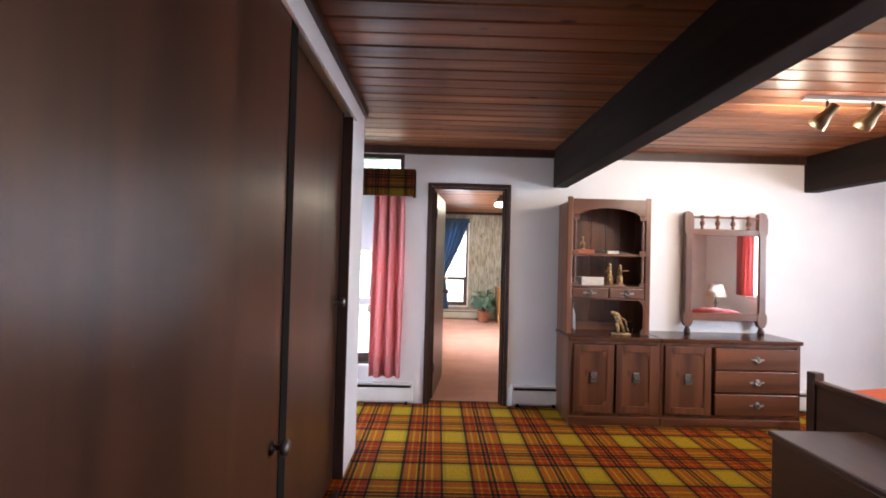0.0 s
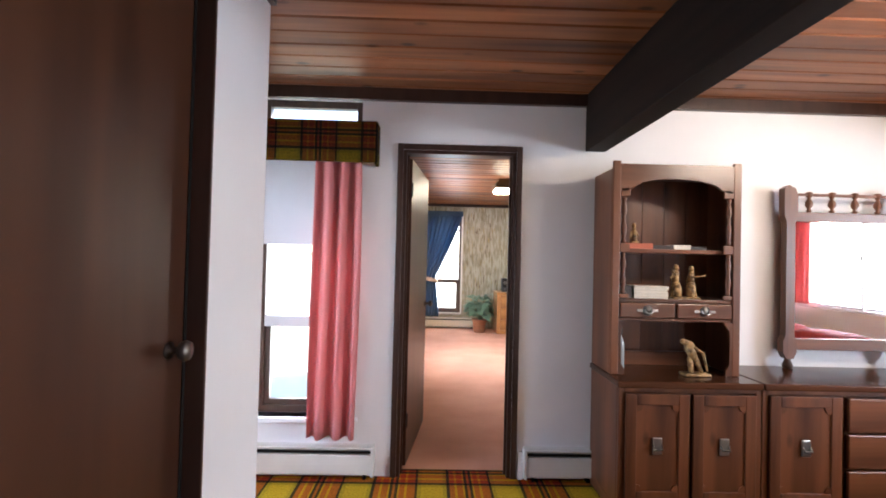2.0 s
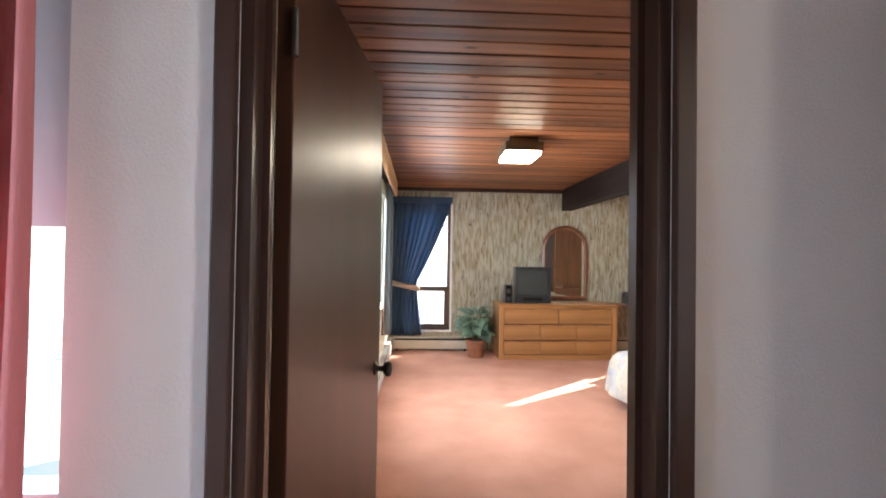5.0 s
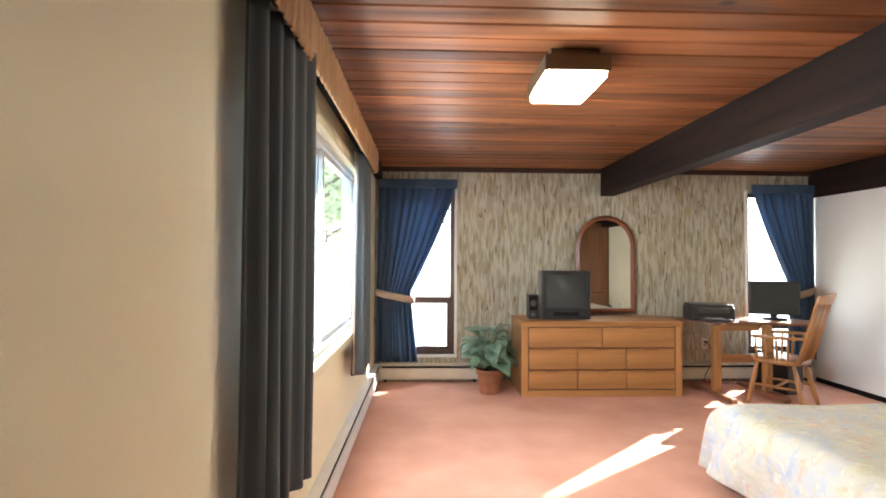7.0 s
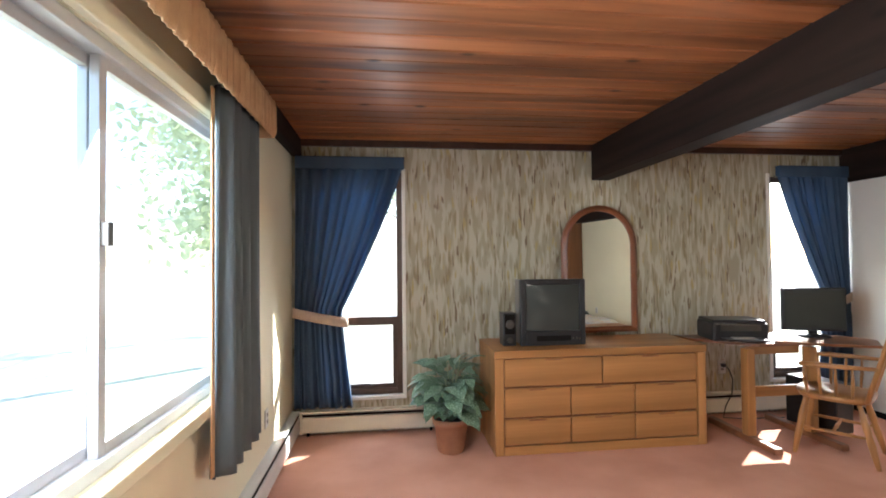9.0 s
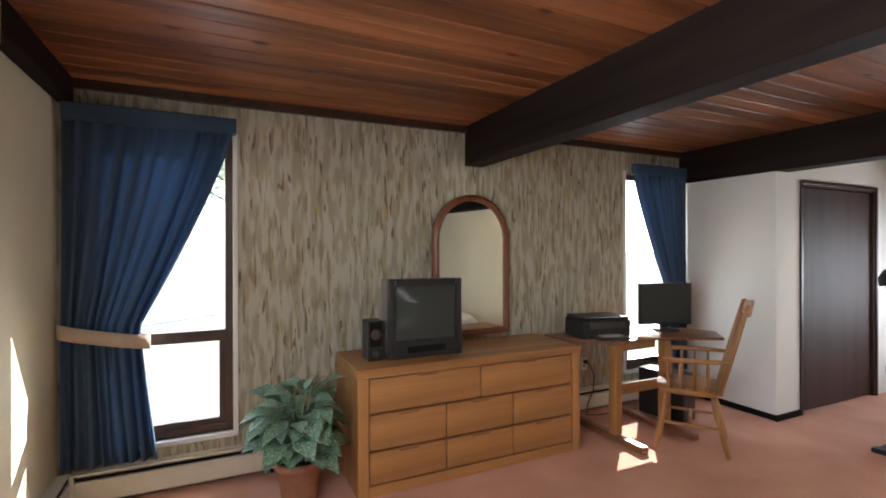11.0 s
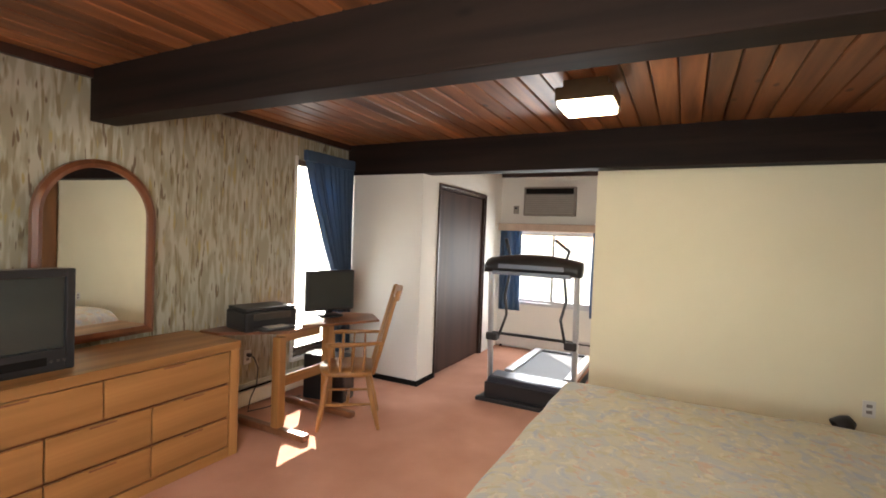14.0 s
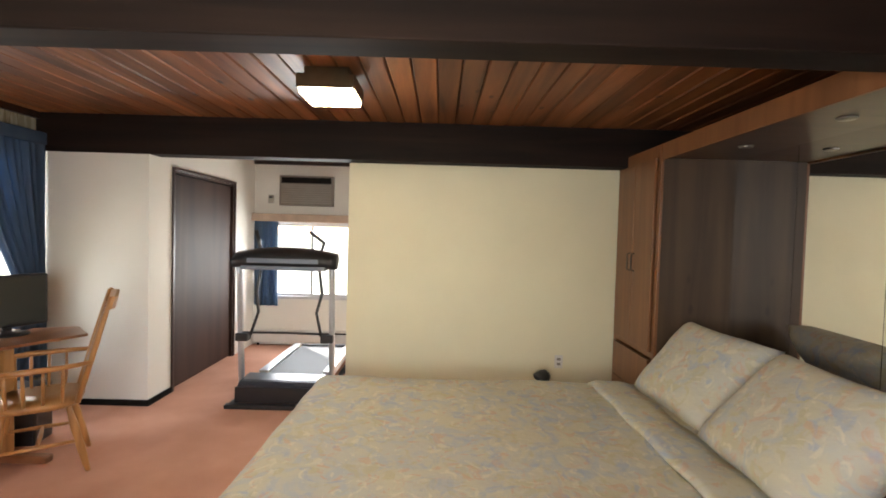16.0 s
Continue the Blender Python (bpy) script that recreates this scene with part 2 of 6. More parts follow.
M = dict(
    floral=floral("floral_bedding"),
    white=mat("white_paint", (0.80, 0.79, 0.80), 0.75, colour2=(0.74, 0.73, 0.74), scale=1.5, bump=0.25, bump_scale=180),
    cream=mat("cream_paint", (0.80, 0.745, 0.54), 0.55, colour2=(0.75, 0.695, 0.495), scale=1.5, bump=0.25, bump_scale=180),
    offwhite=mat("off_white_paint", (0.80, 0.78, 0.72), 0.7, colour2=(0.75, 0.73, 0.67), scale=1.5, bump=0.25, bump_scale=180),
    heater=mat("heater_enamel", (0.72, 0.71, 0.68), 0.4, scale=4),
    heater_tan=mat("heater_enamel_cream", (0.74, 0.68, 0.54), 0.4, scale=4),
    slot=mat("dark_slot", (0.014, 0.012, 0.011), 0.9, spec=0.05),
    ceiling=wood("cedar_boards", (0.088, 0.028, 0.011), (0.36, 0.138, 0.051), 0.42, 0, 10, island=0.30, knots=0.9, spec=0.35),
    backing=mat("board_backing", (0.03, 0.014, 0.008), 0.8),
    beam=wood("dark_beam", (0.006, 0.0034, 0.0024), (0.024, 0.0125, 0.0085), 0.7, 1, 9, knots=0.5, spec=0.2),
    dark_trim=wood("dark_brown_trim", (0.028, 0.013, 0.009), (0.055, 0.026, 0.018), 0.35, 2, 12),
    dark_door=wood("dark_brown_door", (0.026, 0.009, 0.005), (0.076, 0.029, 0.014), 0.36, 2, 5),
    dull_door=wood("worn_brown_door", (0.030, 0.014, 0.010), (0.064, 0.031, 0.021), 0.6, 2, 5, spec=0.3),
    plaid_carpet=plaid("plaid_carpet", (0.445, 0.595), shift=(-0.15, -2.76), bright=0.80),
    plaid_cloth=plaid("plaid_cloth", (0.36, 0.36), axes=(0, 2), bright=0.14, shift=(0.02, -1.86)),
    plaid_cloth_side=plaid("plaid_cloth_side", (0.36, 0.36), axes=(1, 2), bright=0.14, shift=(0.02, -1.86)),
    pink_carpet=mat("salmon_carpet", (0.66, 0.355, 0.25), 0.95, colour2=(0.55, 0.28, 0.19), scale=2.2, bump=0.8, bump_scale=260, spec=0.1),
    wallpaper=wallpaper("striated_wallpaper"),
    glass=glass_mat("window_glass"),
    sash=wood("brown_window_sash", (0.05, 0.028, 0.018), (0.10, 0.055, 0.035), 0.45, 2, 12),
    alu=mat("white_aluminium", (0.62, 0.62, 0.63), 0.35, 0.3, scale=3),
    pine=wood("stained_pine", (0.050, 0.017, 0.008), (0.20, 0.074, 0.031), 0.34, 2, 9, knots=0.6),
    pine_x=wood("stained_pine_across", (0.050, 0.017, 0.008), (0.20, 0.074, 0.031), 0.30, 0, 9, knots=0.6),
    pine_top=wood("dark_polished_pine", (0.022, 0.008, 0.004), (0.085, 0.032, 0.015), 0.2, 0, 9),
    oak=wood("honey_oak", (0.25, 0.11, 0.032), (0.49, 0.24, 0.08), 0.38, 0, 10),
    oak_z=wood("honey_oak_upright", (0.25, 0.11, 0.032), (0.49, 0.24, 0.08), 0.38, 2, 10),
    mirror=mat("mirror_silver", (0.9, 0.9, 0.9), 0.01, 1.0, colour2=(0.88, 0.88, 0.88)),
    black=mat("black_plastic", (0.018, 0.018, 0.02), 0.38, scale=8),
    screen=mat("grey_screen_glass", (0.05, 0.055, 0.05), 0.12, scale=3),
    tv_side=mat("beige_grey_plastic", (0.24, 0.21, 0.18), 0.5, scale=5),
    chrome=mat("antique_nickel", (0.42, 0.40, 0.37), 0.3, 0.9, scale=20),
    pewter=mat("dark_pewter", (0.12, 0.11, 0.10), 0.35, 0.8, scale=20),
    brass=mat("dull_brass", (0.45, 0.32, 0.14), 0.35, 0.9, scale=14),
    bronze=mat("lamp_bronze", (0.16, 0.12, 0.07), 0.4, 0.7, scale=14),
    diffuser=emitter("lit_diffuser", (1.0, 0.86, 0.60), 9.5),
    lampshade=mat("white_lampshade", (0.78, 0.74, 0.66), 0.8, scale=20, bump=0.3, through_light=0.4),
    bulb=emitter("lit_bulb", (1.0, 0.86, 0.66), 8.0),
    red_curtain=mat("rose_red_cloth", (0.62, 0.23, 0.225), 0.75, colour2=(0.51, 0.165, 0.17), scale=3, bump=0.3, bump_scale=300, stretch=(1, 1, 0.1), through_light=0.3),
    blue_curtain=mat("blue_cloth", (0.085, 0.145, 0.235), 0.7, colour2=(0.058, 0.102, 0.175), scale=3, bump=0.3, bump_scale=300, stretch=(1, 1, 0.1), through_light=0.4),
    grey_curtain=mat("slate_cloth", (0.10, 0.125, 0.135), 0.75, colour2=(0.075, 0.095, 0.105), scale=3, bump=0.3, bump_scale=300, stretch=(1, 1, 0.1)),
    tan_cloth=mat("tan_gathered_cloth", (0.56, 0.36, 0.19), 0.8, colour2=(0.46, 0.28, 0.14), scale=12, bump=0.5, bump_scale=160),
    tie_cloth=mat("beige_cloth", (0.50, 0.38, 0.29), 0.8, scale=12, bump=0.5, bump_scale=200),
    shade=mat("grey_roller_shade", (0.60, 0.62, 0.66), 0.8, scale=2),
    orange_cloth=mat("orange_bedspread", (0.62, 0.13, 0.04), 0.85, colour2=(0.52, 0.10, 0.035), scale=6, bump=0.5, bump_scale=200),
    red_cloth=mat("red_pillow_cloth", (0.42, 0.06, 0.05), 0.85, scale=6, bump=0.5, bump_scale=200),
    sheet=mat("white_sheet", (0.78, 0.74, 0.72), 0.85, scale=5, bump=0.4, bump_scale=90),
    walnut=wood("dark_walnut", (0.045, 0.022, 0.014), (0.095, 0.048, 0.030), 0.3, 1, 9, knots=0.6),
    cherry=wood("red_brown_frame", (0.15, 0.05, 0.02), (0.27, 0.10, 0.045), 0.3, 2, 10),
    headboard=wood("orange_brown_veneer", (0.14, 0.055, 0.021), (0.25, 0.108, 0.043), 0.38, 2, 8),
    # headboard recess veneer: base colour darkened to carry the recess's shade
    shaded_ply=wood("recess_shaded_veneer", (0.038, 0.023, 0.014), (0.092, 0.056, 0.034), 0.5, 2, 7, knots=0.4, spec=0.3),
    terracotta=mat("terracotta", (0.40, 0.19, 0.10), 0.8, colour2=(0.32, 0.14, 0.08), scale=12, bump=0.3),
    leaf=mat("variegated_leaf", (0.30, 0.42, 0.30), 0.4, colour2=(0.035, 0.11, 0.045), scale=16),
    soil=mat("potting_soil", (0.05, 0.03, 0.02), 0.9, bump=0.6),
    silver=mat("silver_paint", (0.55, 0.56, 0.58), 0.3, 0.5, scale=5),
    deck=mat("treadmill_grey", (0.20, 0.23, 0.29), 0.4, scale=5),
    hood=mat("blue_black_plastic", (0.045, 0.05, 0.065), 0.3, scale=6),
    belt=mat("treadmill_belt", (0.06, 0.065, 0.07), 0.6, scale=30, bump=0.3),
    ac_grille=mat("air_conditioner_taupe", (0.33, 0.30, 0.26), 0.5, scale=10),
    paper_red=mat("red_book_cover", (0.52, 0.13, 0.06), 0.6, scale=10),
    paper_white=mat("white_page_edge", (0.70, 0.66, 0.58), 0.8, scale=30),
    paper_dark=mat("dark_book_cover", (0.03, 0.022, 0.02), 0.6, scale=10),
    figurine=mat("gilt_figurine", (0.52, 0.32, 0.13), 0.4, colour2=(0.045, 0.025, 0.016), scale=34),
    bottle=mat("clear_grey_glass", (0.30, 0.32, 0.33), 0.1, scale=8),
    plastic_white=mat("white_plastic", (0.72, 0.70, 0.64), 0.4, scale=6),
    bark=mat("bark", (0.26, 0.22, 0.18), 0.9, colour2=(0.17, 0.14, 0.11), scale=9, bump=0.6),
    foliage=mat("foliage", (0.44, 0.49, 0.34), 0.7, colour2=(0.32, 0.38, 0.22), scale=1.4, through_light=0.5),
    green=mat("lawn", (0.52, 0.52, 0.40), 0.9, colour2=(0.42, 0.43, 0.30), scale=0.8),
)

# ---- building blocks ----
def put(bm, x0, y0, z0, x1, y1, z1, bevel=0.0):
    """Adds a box between two corners to a bmesh, its edges rounded by bevel."""
    r = bmesh.ops.create_cube(bm, size=1.0)
    vs = r["verts"]
    bmesh.ops.scale(bm, vec=(abs(x1 - x0), abs(y1 - y0), abs(z1 - z0)), verts=vs)
    bmesh.ops.translate(bm, vec=((x0 + x1) / 2, (y0 + y1) / 2, (z0 + z1) / 2), verts=vs)
    if bevel:
        edges = list({e for v in vs for e in v.link_edges})
        bmesh.ops.bevel(bm, geom=edges, offset=bevel, segments=2, profile=0.5, affect='EDGES')
    return bm


def box(x0, y0, z0, x1, y1, z1, bevel=0.0):
    return put(bmesh.new(), x0, y0, z0, x1, y1, z1, bevel)


def mesh_object(name, bm, material, smooth=False):
    me = bpy.data.meshes.new(name)
    bm.normal_update()
    bm.to_mesh(me)
    bm.free()
    me.materials.append(material)
    if smooth:
        me.polygons.foreach_set("use_smooth", [True] * len(me.polygons))
    return new(name, me)


def part(name, bm, material, parent, label="", smooth=False):
    ob = mesh_object(name, bm, material, smooth)
    ob.parent = parent
    if label:
        tagged(ob, label)
    return ob


def thing(name, label, category, at=(0, 0, 0), turn=0.0, group="", kind=""):
    ob = new(name)
    ob.empty_display_size = 0.1
    ob.matrix_world = pose(*at, 0, 0, turn)
    return tagged(ob, label, category, group, kind)


def setting(name, bm, material, label, category, smooth=False):
    return tagged(mesh_object(name, bm, material, smooth), label, category, kind="structure")


def tube(bm, a, b, r0, r1=None, n=12):
    """A round bar from a to b, tapering from r0 to r1."""
    a, b = Vector(a), Vector(b)
    r1 = r0 if r1 is None else r1
    m = Matrix.Translation((a + b) / 2) @ (b - a).to_track_quat('Z', 'Y').to_matrix().to_4x4()
    bmesh.ops.create_cone(bm, cap_ends=True, segments=n, radius1=r0, radius2=r1, depth=(b - a).length, matrix=m)
    return bm


def lathe(profile, n=24, at=(0, 0, 0), axis='Z'):
    """Turns a profile of (radius, height) round an axis."""
    bm = bmesh.new()
    rings = []
    for r, z in profile:
        ring = []
        for i in range(n):
            a = 2 * math.pi * i / n
            p = (r * math.cos(a), r * math.sin(a), z)
            if axis == 'X':
                p = (z, p[0], p[1])
            elif axis == 'Y':
                p = (p[0], z, p[1])
            ring.append(bm.verts.new((p[0] + at[0], p[1] + at[1], p[2] + at[2])))
        rings.append(ring)
    for k in range(len(rings) - 1):
        for i in range(n):
            j = (i + 1) % n
            bm.faces.new((rings[k][i], rings[k][j], rings[k + 1][j], rings[k + 1][i]))
    for ring in (rings[0], rings[-1]):
        if (ring[0].co - ring[n // 2].co).length > 1e-4:
            bm.faces.new(ring)
    bmesh.ops.recalc_face_normals(bm, faces=bm.faces)
    return bm


def sweep(points, r, n=10, bm=None):
    """A round bar along a line of points; r is one radius or one for each point."""
    bm = bm or bmesh.new()
    pts = [Vector(p) for p in points]
    rad = r if isinstance(r, (list, tuple)) else [r] * len(pts)
    rings = []
    side = None
    for i, p in enumerate(pts):
        d = (pts[min(i + 1, len(pts) - 1)] - pts[max(i - 1, 0)]).normalized()
        if side is None:
            side = d.orthogonal().normalized()
        side = (side - d * side.dot(d)).normalized()
        up = d.cross(side)
        rings.append([bm.verts.new(p + (side * math.cos(2 * math.pi * k / n) + up * math.sin(2 * math.pi * k / n)) * rad[i]) for k in range(n)])
    for a, b in zip(rings, rings[1:]):
        for k in range(n):
            bm.faces.new((a[k], a[(k + 1) % n], b[(k + 1) % n], b[k]))
    bm.faces.new(rings[0][::-1])
    bm.faces.new(rings[-1])
    bmesh.ops.recalc_face_normals(bm, faces=bm.faces)
    return bm


def wall_with_holes(axis, lo, hi, a0, a1, z0, z1, holes):
    """A wall of thickness lo..hi along the axis ('x': it runs along x), with through openings (a0, a1, z0, z1)."""
    bm = bmesh.new()
    cuts = sorted({a0, a1, *[v for h in holes for v in h[:2]]})
    for c0, c1 in zip(cuts, cuts[1:]):
        inside = sorted([h[2:] for h in holes if h[0] <= c0 + 1e-6 and h[1] >= c1 - 1e-6])
        z = z0
        spans = []
        for h0, h1 in inside:
            if h0 > z + 1e-6:
                spans.append((z, h0))
            z = h1
        if z < z1 - 1e-6:
            spans.append((z, z1))
        for s0, s1 in spans:
            if axis == 'x':
                put(bm, c0, lo, s0, c1, hi, s1)
            else:
                put(bm, lo, c0, s0, hi, c1, s1)
    return bm


# ---- the shell of the two rooms ----
CEIL = 2.42
setting("floor_plaid_room", box(-1.25, -1.65, -0.12, 5.6, 3.80, 0.0), M["plaid_carpet"], "plaid carpet in yellow, red, orange and dark green squares", "carpet")
setting("floor_salmon_room", box(-0.3, 3.801, -0.12, 7.4, 10.15, 0.0), M["pink_carpet"], "worn salmon pink wall-to-wall carpet", "carpet")
setting("ground", box(-160, -160, -0.9, 160, 160, -0.6), M["green"], "lawn outside the windows in full sun", "ground")

W = M["white"]
setting("wall_north_nook", wall_with_holes('x', 3.69, 3.91, -1.22, -0.15, 0, CEIL + 0.05, [(-0.90, -0.255, 0.36, 2.36)]), W, "white painted wall with a tall narrow window", "wall")
setting("wall_north_plaid_room", wall_with_holes('x', 3.69, 3.80, -0.15, 5.6, 0, CEIL + 0.05, [(0.01, 0.725, 0, 2.045)]), W, "white painted wall with a doorway", "wall")
setting("wall_nook_side", wall_with_holes('y', -1.22, -1.10, 2.4, 3.69, 0, CEIL + 0.05, [(2.80, 3.42, 0.36, 2.32)]), W, "white painted wall of the window nook", "wall")
setting("wall_nook_back", box(-1.10, 2.52, 0, -0.47, 2.62, CEIL + 0.05), W, "white painted end wall of the wardrobe", "wall")
setting("wall_wardrobe_top", box(-0.66, -1.5, 2.27, -0.47, 2.52, CEIL + 0.05), W, "white painted strip above the wardrobe doors", "wall")
setting("wall_wardrobe_end", box(-0.66, 2.163, 0, -0.47, 2.52, 2.27), W, "white painted wall beside the wardrobe doors", "wall")
setting("wall_wardrobe_back", box(-1.22, -1.5, 0, -1.10, 2.4, CEIL + 0.05), W, "plain white wall behind the wardrobe", "wall")
setting("wall_south_plaid_room", box(-1.22, -1.62, 0, 5.6, -1.5, CEIL + 0.05), W, "plain white painted wall", "wall")
setting("wall_east_plaid_room", wall_with_holes('y', 5.48, 5.6, -1.5, 3.69, 0, CEIL + 0.05, [(-0.25, 1.75, 0.80, 2.05)]), W, "white painted wall with a wide window", "wall")

setting("wall_west_salmon_room", wall_with_holes('y', -0.26, -0.14, 3.80, 10.09, 0, CEIL + 0.05, [(6.35, 8.52, 0.84, 2.06)]), M["cream"], "cream painted wall with a wide sliding window", "wall")
setting("wall_north_salmon_room", wall_with_holes('x', 9.97, 10.09, -0.14, 5.0, 0, CEIL + 0.05, [(0.12, 0.76, 0.30, 2.16), (4.16, 4.86, 0.30, 2.16)]), M["wallpaper"], "wall papered in cream with upright brown and grey dashes", "wall")
setting("wall_closet_face", box(4.915, 9.05, 0, 5.03, 9.97, CEIL + 0.05), M["offwhite"], "off-white painted side of the closet", "wall")
setting("wall_closet_front", wall_with_holes('x', 9.05, 9.16, 5.03, 7.15, 0, CEIL + 0.05, [(5.28, 6.53, 0, 2.02)]), M["offwhite"], "off-white painted closet front with a doorway", "wall")
setting("wall_closet_back", box(5.03, 9.97, 0, 7.15, 10.09, CEIL + 0.05), M["offwhite"], "plain wall behind the closet", "wall")
setting("wall_east_alcove", wall_with_holes('y', 7.15, 7.27, 7.0, 10.09, 0, CEIL + 0.05, [(7.72, 8.95, 0.60, 1.63), (8.02, 8.72, 1.82, 2.21)]), M["offwhite"], "off-white wall with a window under an air conditioner", "wall")
setting("wall_beside_bed", box(5.09, 3.80, 0, 5.20, 7.43, CEIL + 0.05), M["cream"], "cream painted wall beside the bed", "wall")
setting("wall_alcove_south", box(5.20, 7.0, 0, 7.15, 7.1, CEIL + 0.05), M["offwhite"], "plain off-white wall of the alcove", "wall")

def plank_ceiling(name, x0, x1, y0, y1, label):
    bm = bmesh.new()
    rnd = random.Random(5)
    y = y0
    while y < y1 - 0.01:
        w = min(0.138, y1 - y)
        dz = rnd.uniform(-0.0015, 0.0015)
        a, b, t = y + 0.0025, y + w - 0.0025, 0.007
        z = CEIL + dz
        sec = [(a, z + 0.02), (a, z + t), (a + t, z), (b - t, z), (b, z + t), (b, z + 0.02)]
        lo = [bm.verts.new((x0, p, q)) for p, q in sec]
        hi = [bm.verts.new((x1, p, q)) for p, q in sec]
        for i in range(6):
            j = (i + 1) % 6
            bm.faces.new((lo[i], hi[i], hi[j], lo[j]))
        y += w
    bmesh.ops.recalc_face_normals(bm, faces=bm.faces)
    return setting(name, bm, M["ceiling"], label, "ceiling")


plank_ceiling("ceiling_plaid_room", -1.22, 5.6, -1.62, 3.69, "red-brown knotty wooden board ceiling")
plank_ceiling("ceiling_salmon_room", -0.26, 7.27, 3.772, 10.09, "orange-brown knotty wooden board ceiling")
setting("roof_south", box(-1.25, -1.7, CEIL + 0.051, 5.65, 3.909, CEIL + 0.2), M["backing"], "roof deck above the boards", "roof")
setting("roof_north", box(-0.27, 3.91, CEIL + 0.051, 7.3, 10.1, CEIL + 0.2), M["backing"], "roof deck above the boards", "roof")

def beam(name, x0, x1, y0, y1, z0):
    return setting(name, box(x0, y0, z0, x1, y1, CEIL + 0.01, 0.006), M["beam"], "dark stained rough timber ceiling beam", "beam")


beam("beam_plaid_room_1", 1.16, 1.29, -1.5, 3.69, 2.065)
beam("beam_plaid_room_2", 3.56, 3.70, -1.5, 3.69, 2.085)
beam("beam_salmon_room_1", 2.44, 2.60, 3.80, 9.97, 2.11)
beam("beam_salmon_room_2", 4.90, 5.088, 3.80, 9.97, 2.105)
beam("beam_salmon_room_3", -0.139, -0.06, 3.80, 9.97, 2.28)
for nm, b in (("trim_north_a", box(-1.1, 3.655, 2.345, 1.16, 3.69, CEIL)), ("trim_north_a2", box(1.29, 3.655, 2.345, 3.56, 3.69, CEIL)), ("trim_north_a3", box(3.70, 3.655, 2.345, 5.48, 3.69, CEIL)),
              ("trim_wardrobe", box(-0.47, -1.5, 2.37, -0.445, 2.62, CEIL)),
              ("trim_north_b", box(-0.06, 9.935, 2.365, 2.44, 9.97, CEIL)), ("trim_north_b2", box(2.60, 9.935, 2.365, 4.90, 9.97, CEIL)),
              ("trim_alcove", box(7.115, 7.1, 2.345, 7.15, 9.05, CEIL))):
    setting(nm, b, M["dark_trim"], "dark brown wooden strip under the ceiling", "trim")


# ---- doors, windows and fixed fittings ----
def casing(name, x0, x1, y0, y1, top, w, label):
    """A dark door casing round an opening in a wall that runs along x."""
    f = thing(name, label, "door frame", (x0, y0, 0), kind="structure")
    W2 = x1 - x0
    D = y1 - y0
    part("jamb", box(-w, -0.018, 0, 0.0, 0.0, top + w, 0.004), M["dark_trim"], f)
    part("jamb", box(W2, -0.018, 0, W2 + w, 0.0, top + w, 0.004), M["dark_trim"], f)
    part("head", box(0, -0.018, top, W2, 0.0, top + w, 0.004), M["dark_trim"], f)
    part("lining", box(-0.001, 0.0, 0, 0.022, D, top), M["dark_trim"], f)
    part("lining", box(W2 - 0.022, 0.0, 0, W2 + 0.001, D, top), M["dark_trim"], f)
    part("lining", box(0.022, 0.0, top - 0.022, W2 - 0.022, D, top + 0.001), M["dark_trim"], f)
    part("stop", box(0.022, D * 0.45, 0, 0.035, D * 0.6, top - 0.022), M["dark_trim"], f)
    part("stop", box(W2 - 0.035, D * 0.45, 0, W2 - 0.022, D * 0.6, top - 0.022), M["dark_trim"], f)
    return f


def knob_mesh(r=0.027):
    return lathe([(0.024, 0), (0.024, 0.006), (0.010, 0.010), (0.010, 0.030), (r * 0.8, 0.036), (r, 0.048), (r * 0.85, 0.060), (0.0, 0.064)], 20, axis='X')


casing("door_frame_1", 0.01, 0.725, 3.69, 3.80, 2.045, 0.036, "dark brown wooden door casing")
leaf_door = thing("door_1", "dark brown flush door standing wide open", "door", (0.062, 3.815, 0.012), -6.5, kind="structure")
part("leaf", box(-0.034, 0.0, 0, 0.0, 0.86, 2.0, 0.003), M["dark_door"], leaf_door)
kn = part("knob", knob_mesh(), M["pewter"], leaf_door, "dark metal round knob", True)
kn.matrix_local = pose(0.0, 0.79, 0.98)
kn = part("knob", knob_mesh(), M["pewter"], leaf_door, "dark metal round knob", True)
kn.matrix_local = pose(-0.034, 0.79, 0.98, 0, 0, 180)
for hz in (0.25, 1.75):
    part("hinge", tube(bmesh.new(), (0.004, -0.004, hz), (0.004, -0.004, hz + 0.09), 0.007), M["pewter"], leaf_door)

# sliding wardrobe doors, the near one in front of the far one
for y0, y1, x, ky, kz, strip in ((-1.45, 1.02, -0.495, 0.875, 0.69, 0.075), (0.90, 2.155, -0.545, 2.06, 1.08, 0.02)):
    d = thing("wardrobe_door", "dark brown flush wooden sliding wardrobe door", "wardrobe door", (x, y0, 0.012), kind="structure")
    part("panel", box(-0.018, 0, 0, 0.018, y1 - y0, 2.245, 0.003), M["dark_door"], d)
    k = part("knob", knob_mesh(0.03), M["pewter"], d, "dark turned round knob", True)
    k.matrix_local = pose(0.018, ky - y0, kz)
    part("edge_strip", box(0.0185, y1 - y0 - strip, 0, 0.022, y1 - y0, 2.245, 0.001), M["slot"], d, "near-black edge strip")
setting("trim_wardrobe_head", box(-0.475, -1.5, 2.235, -0.455, 2.24, 2.285, 0.003), M["white"], "white painted wardrobe track cover", "trim")
setting("trim_wardrobe_jamb", box(-0.526, 2.150, 0, -0.466, 2.162, 2.235, 0.003), M["dark_trim"], "dark brown wardrobe jamb", "trim")
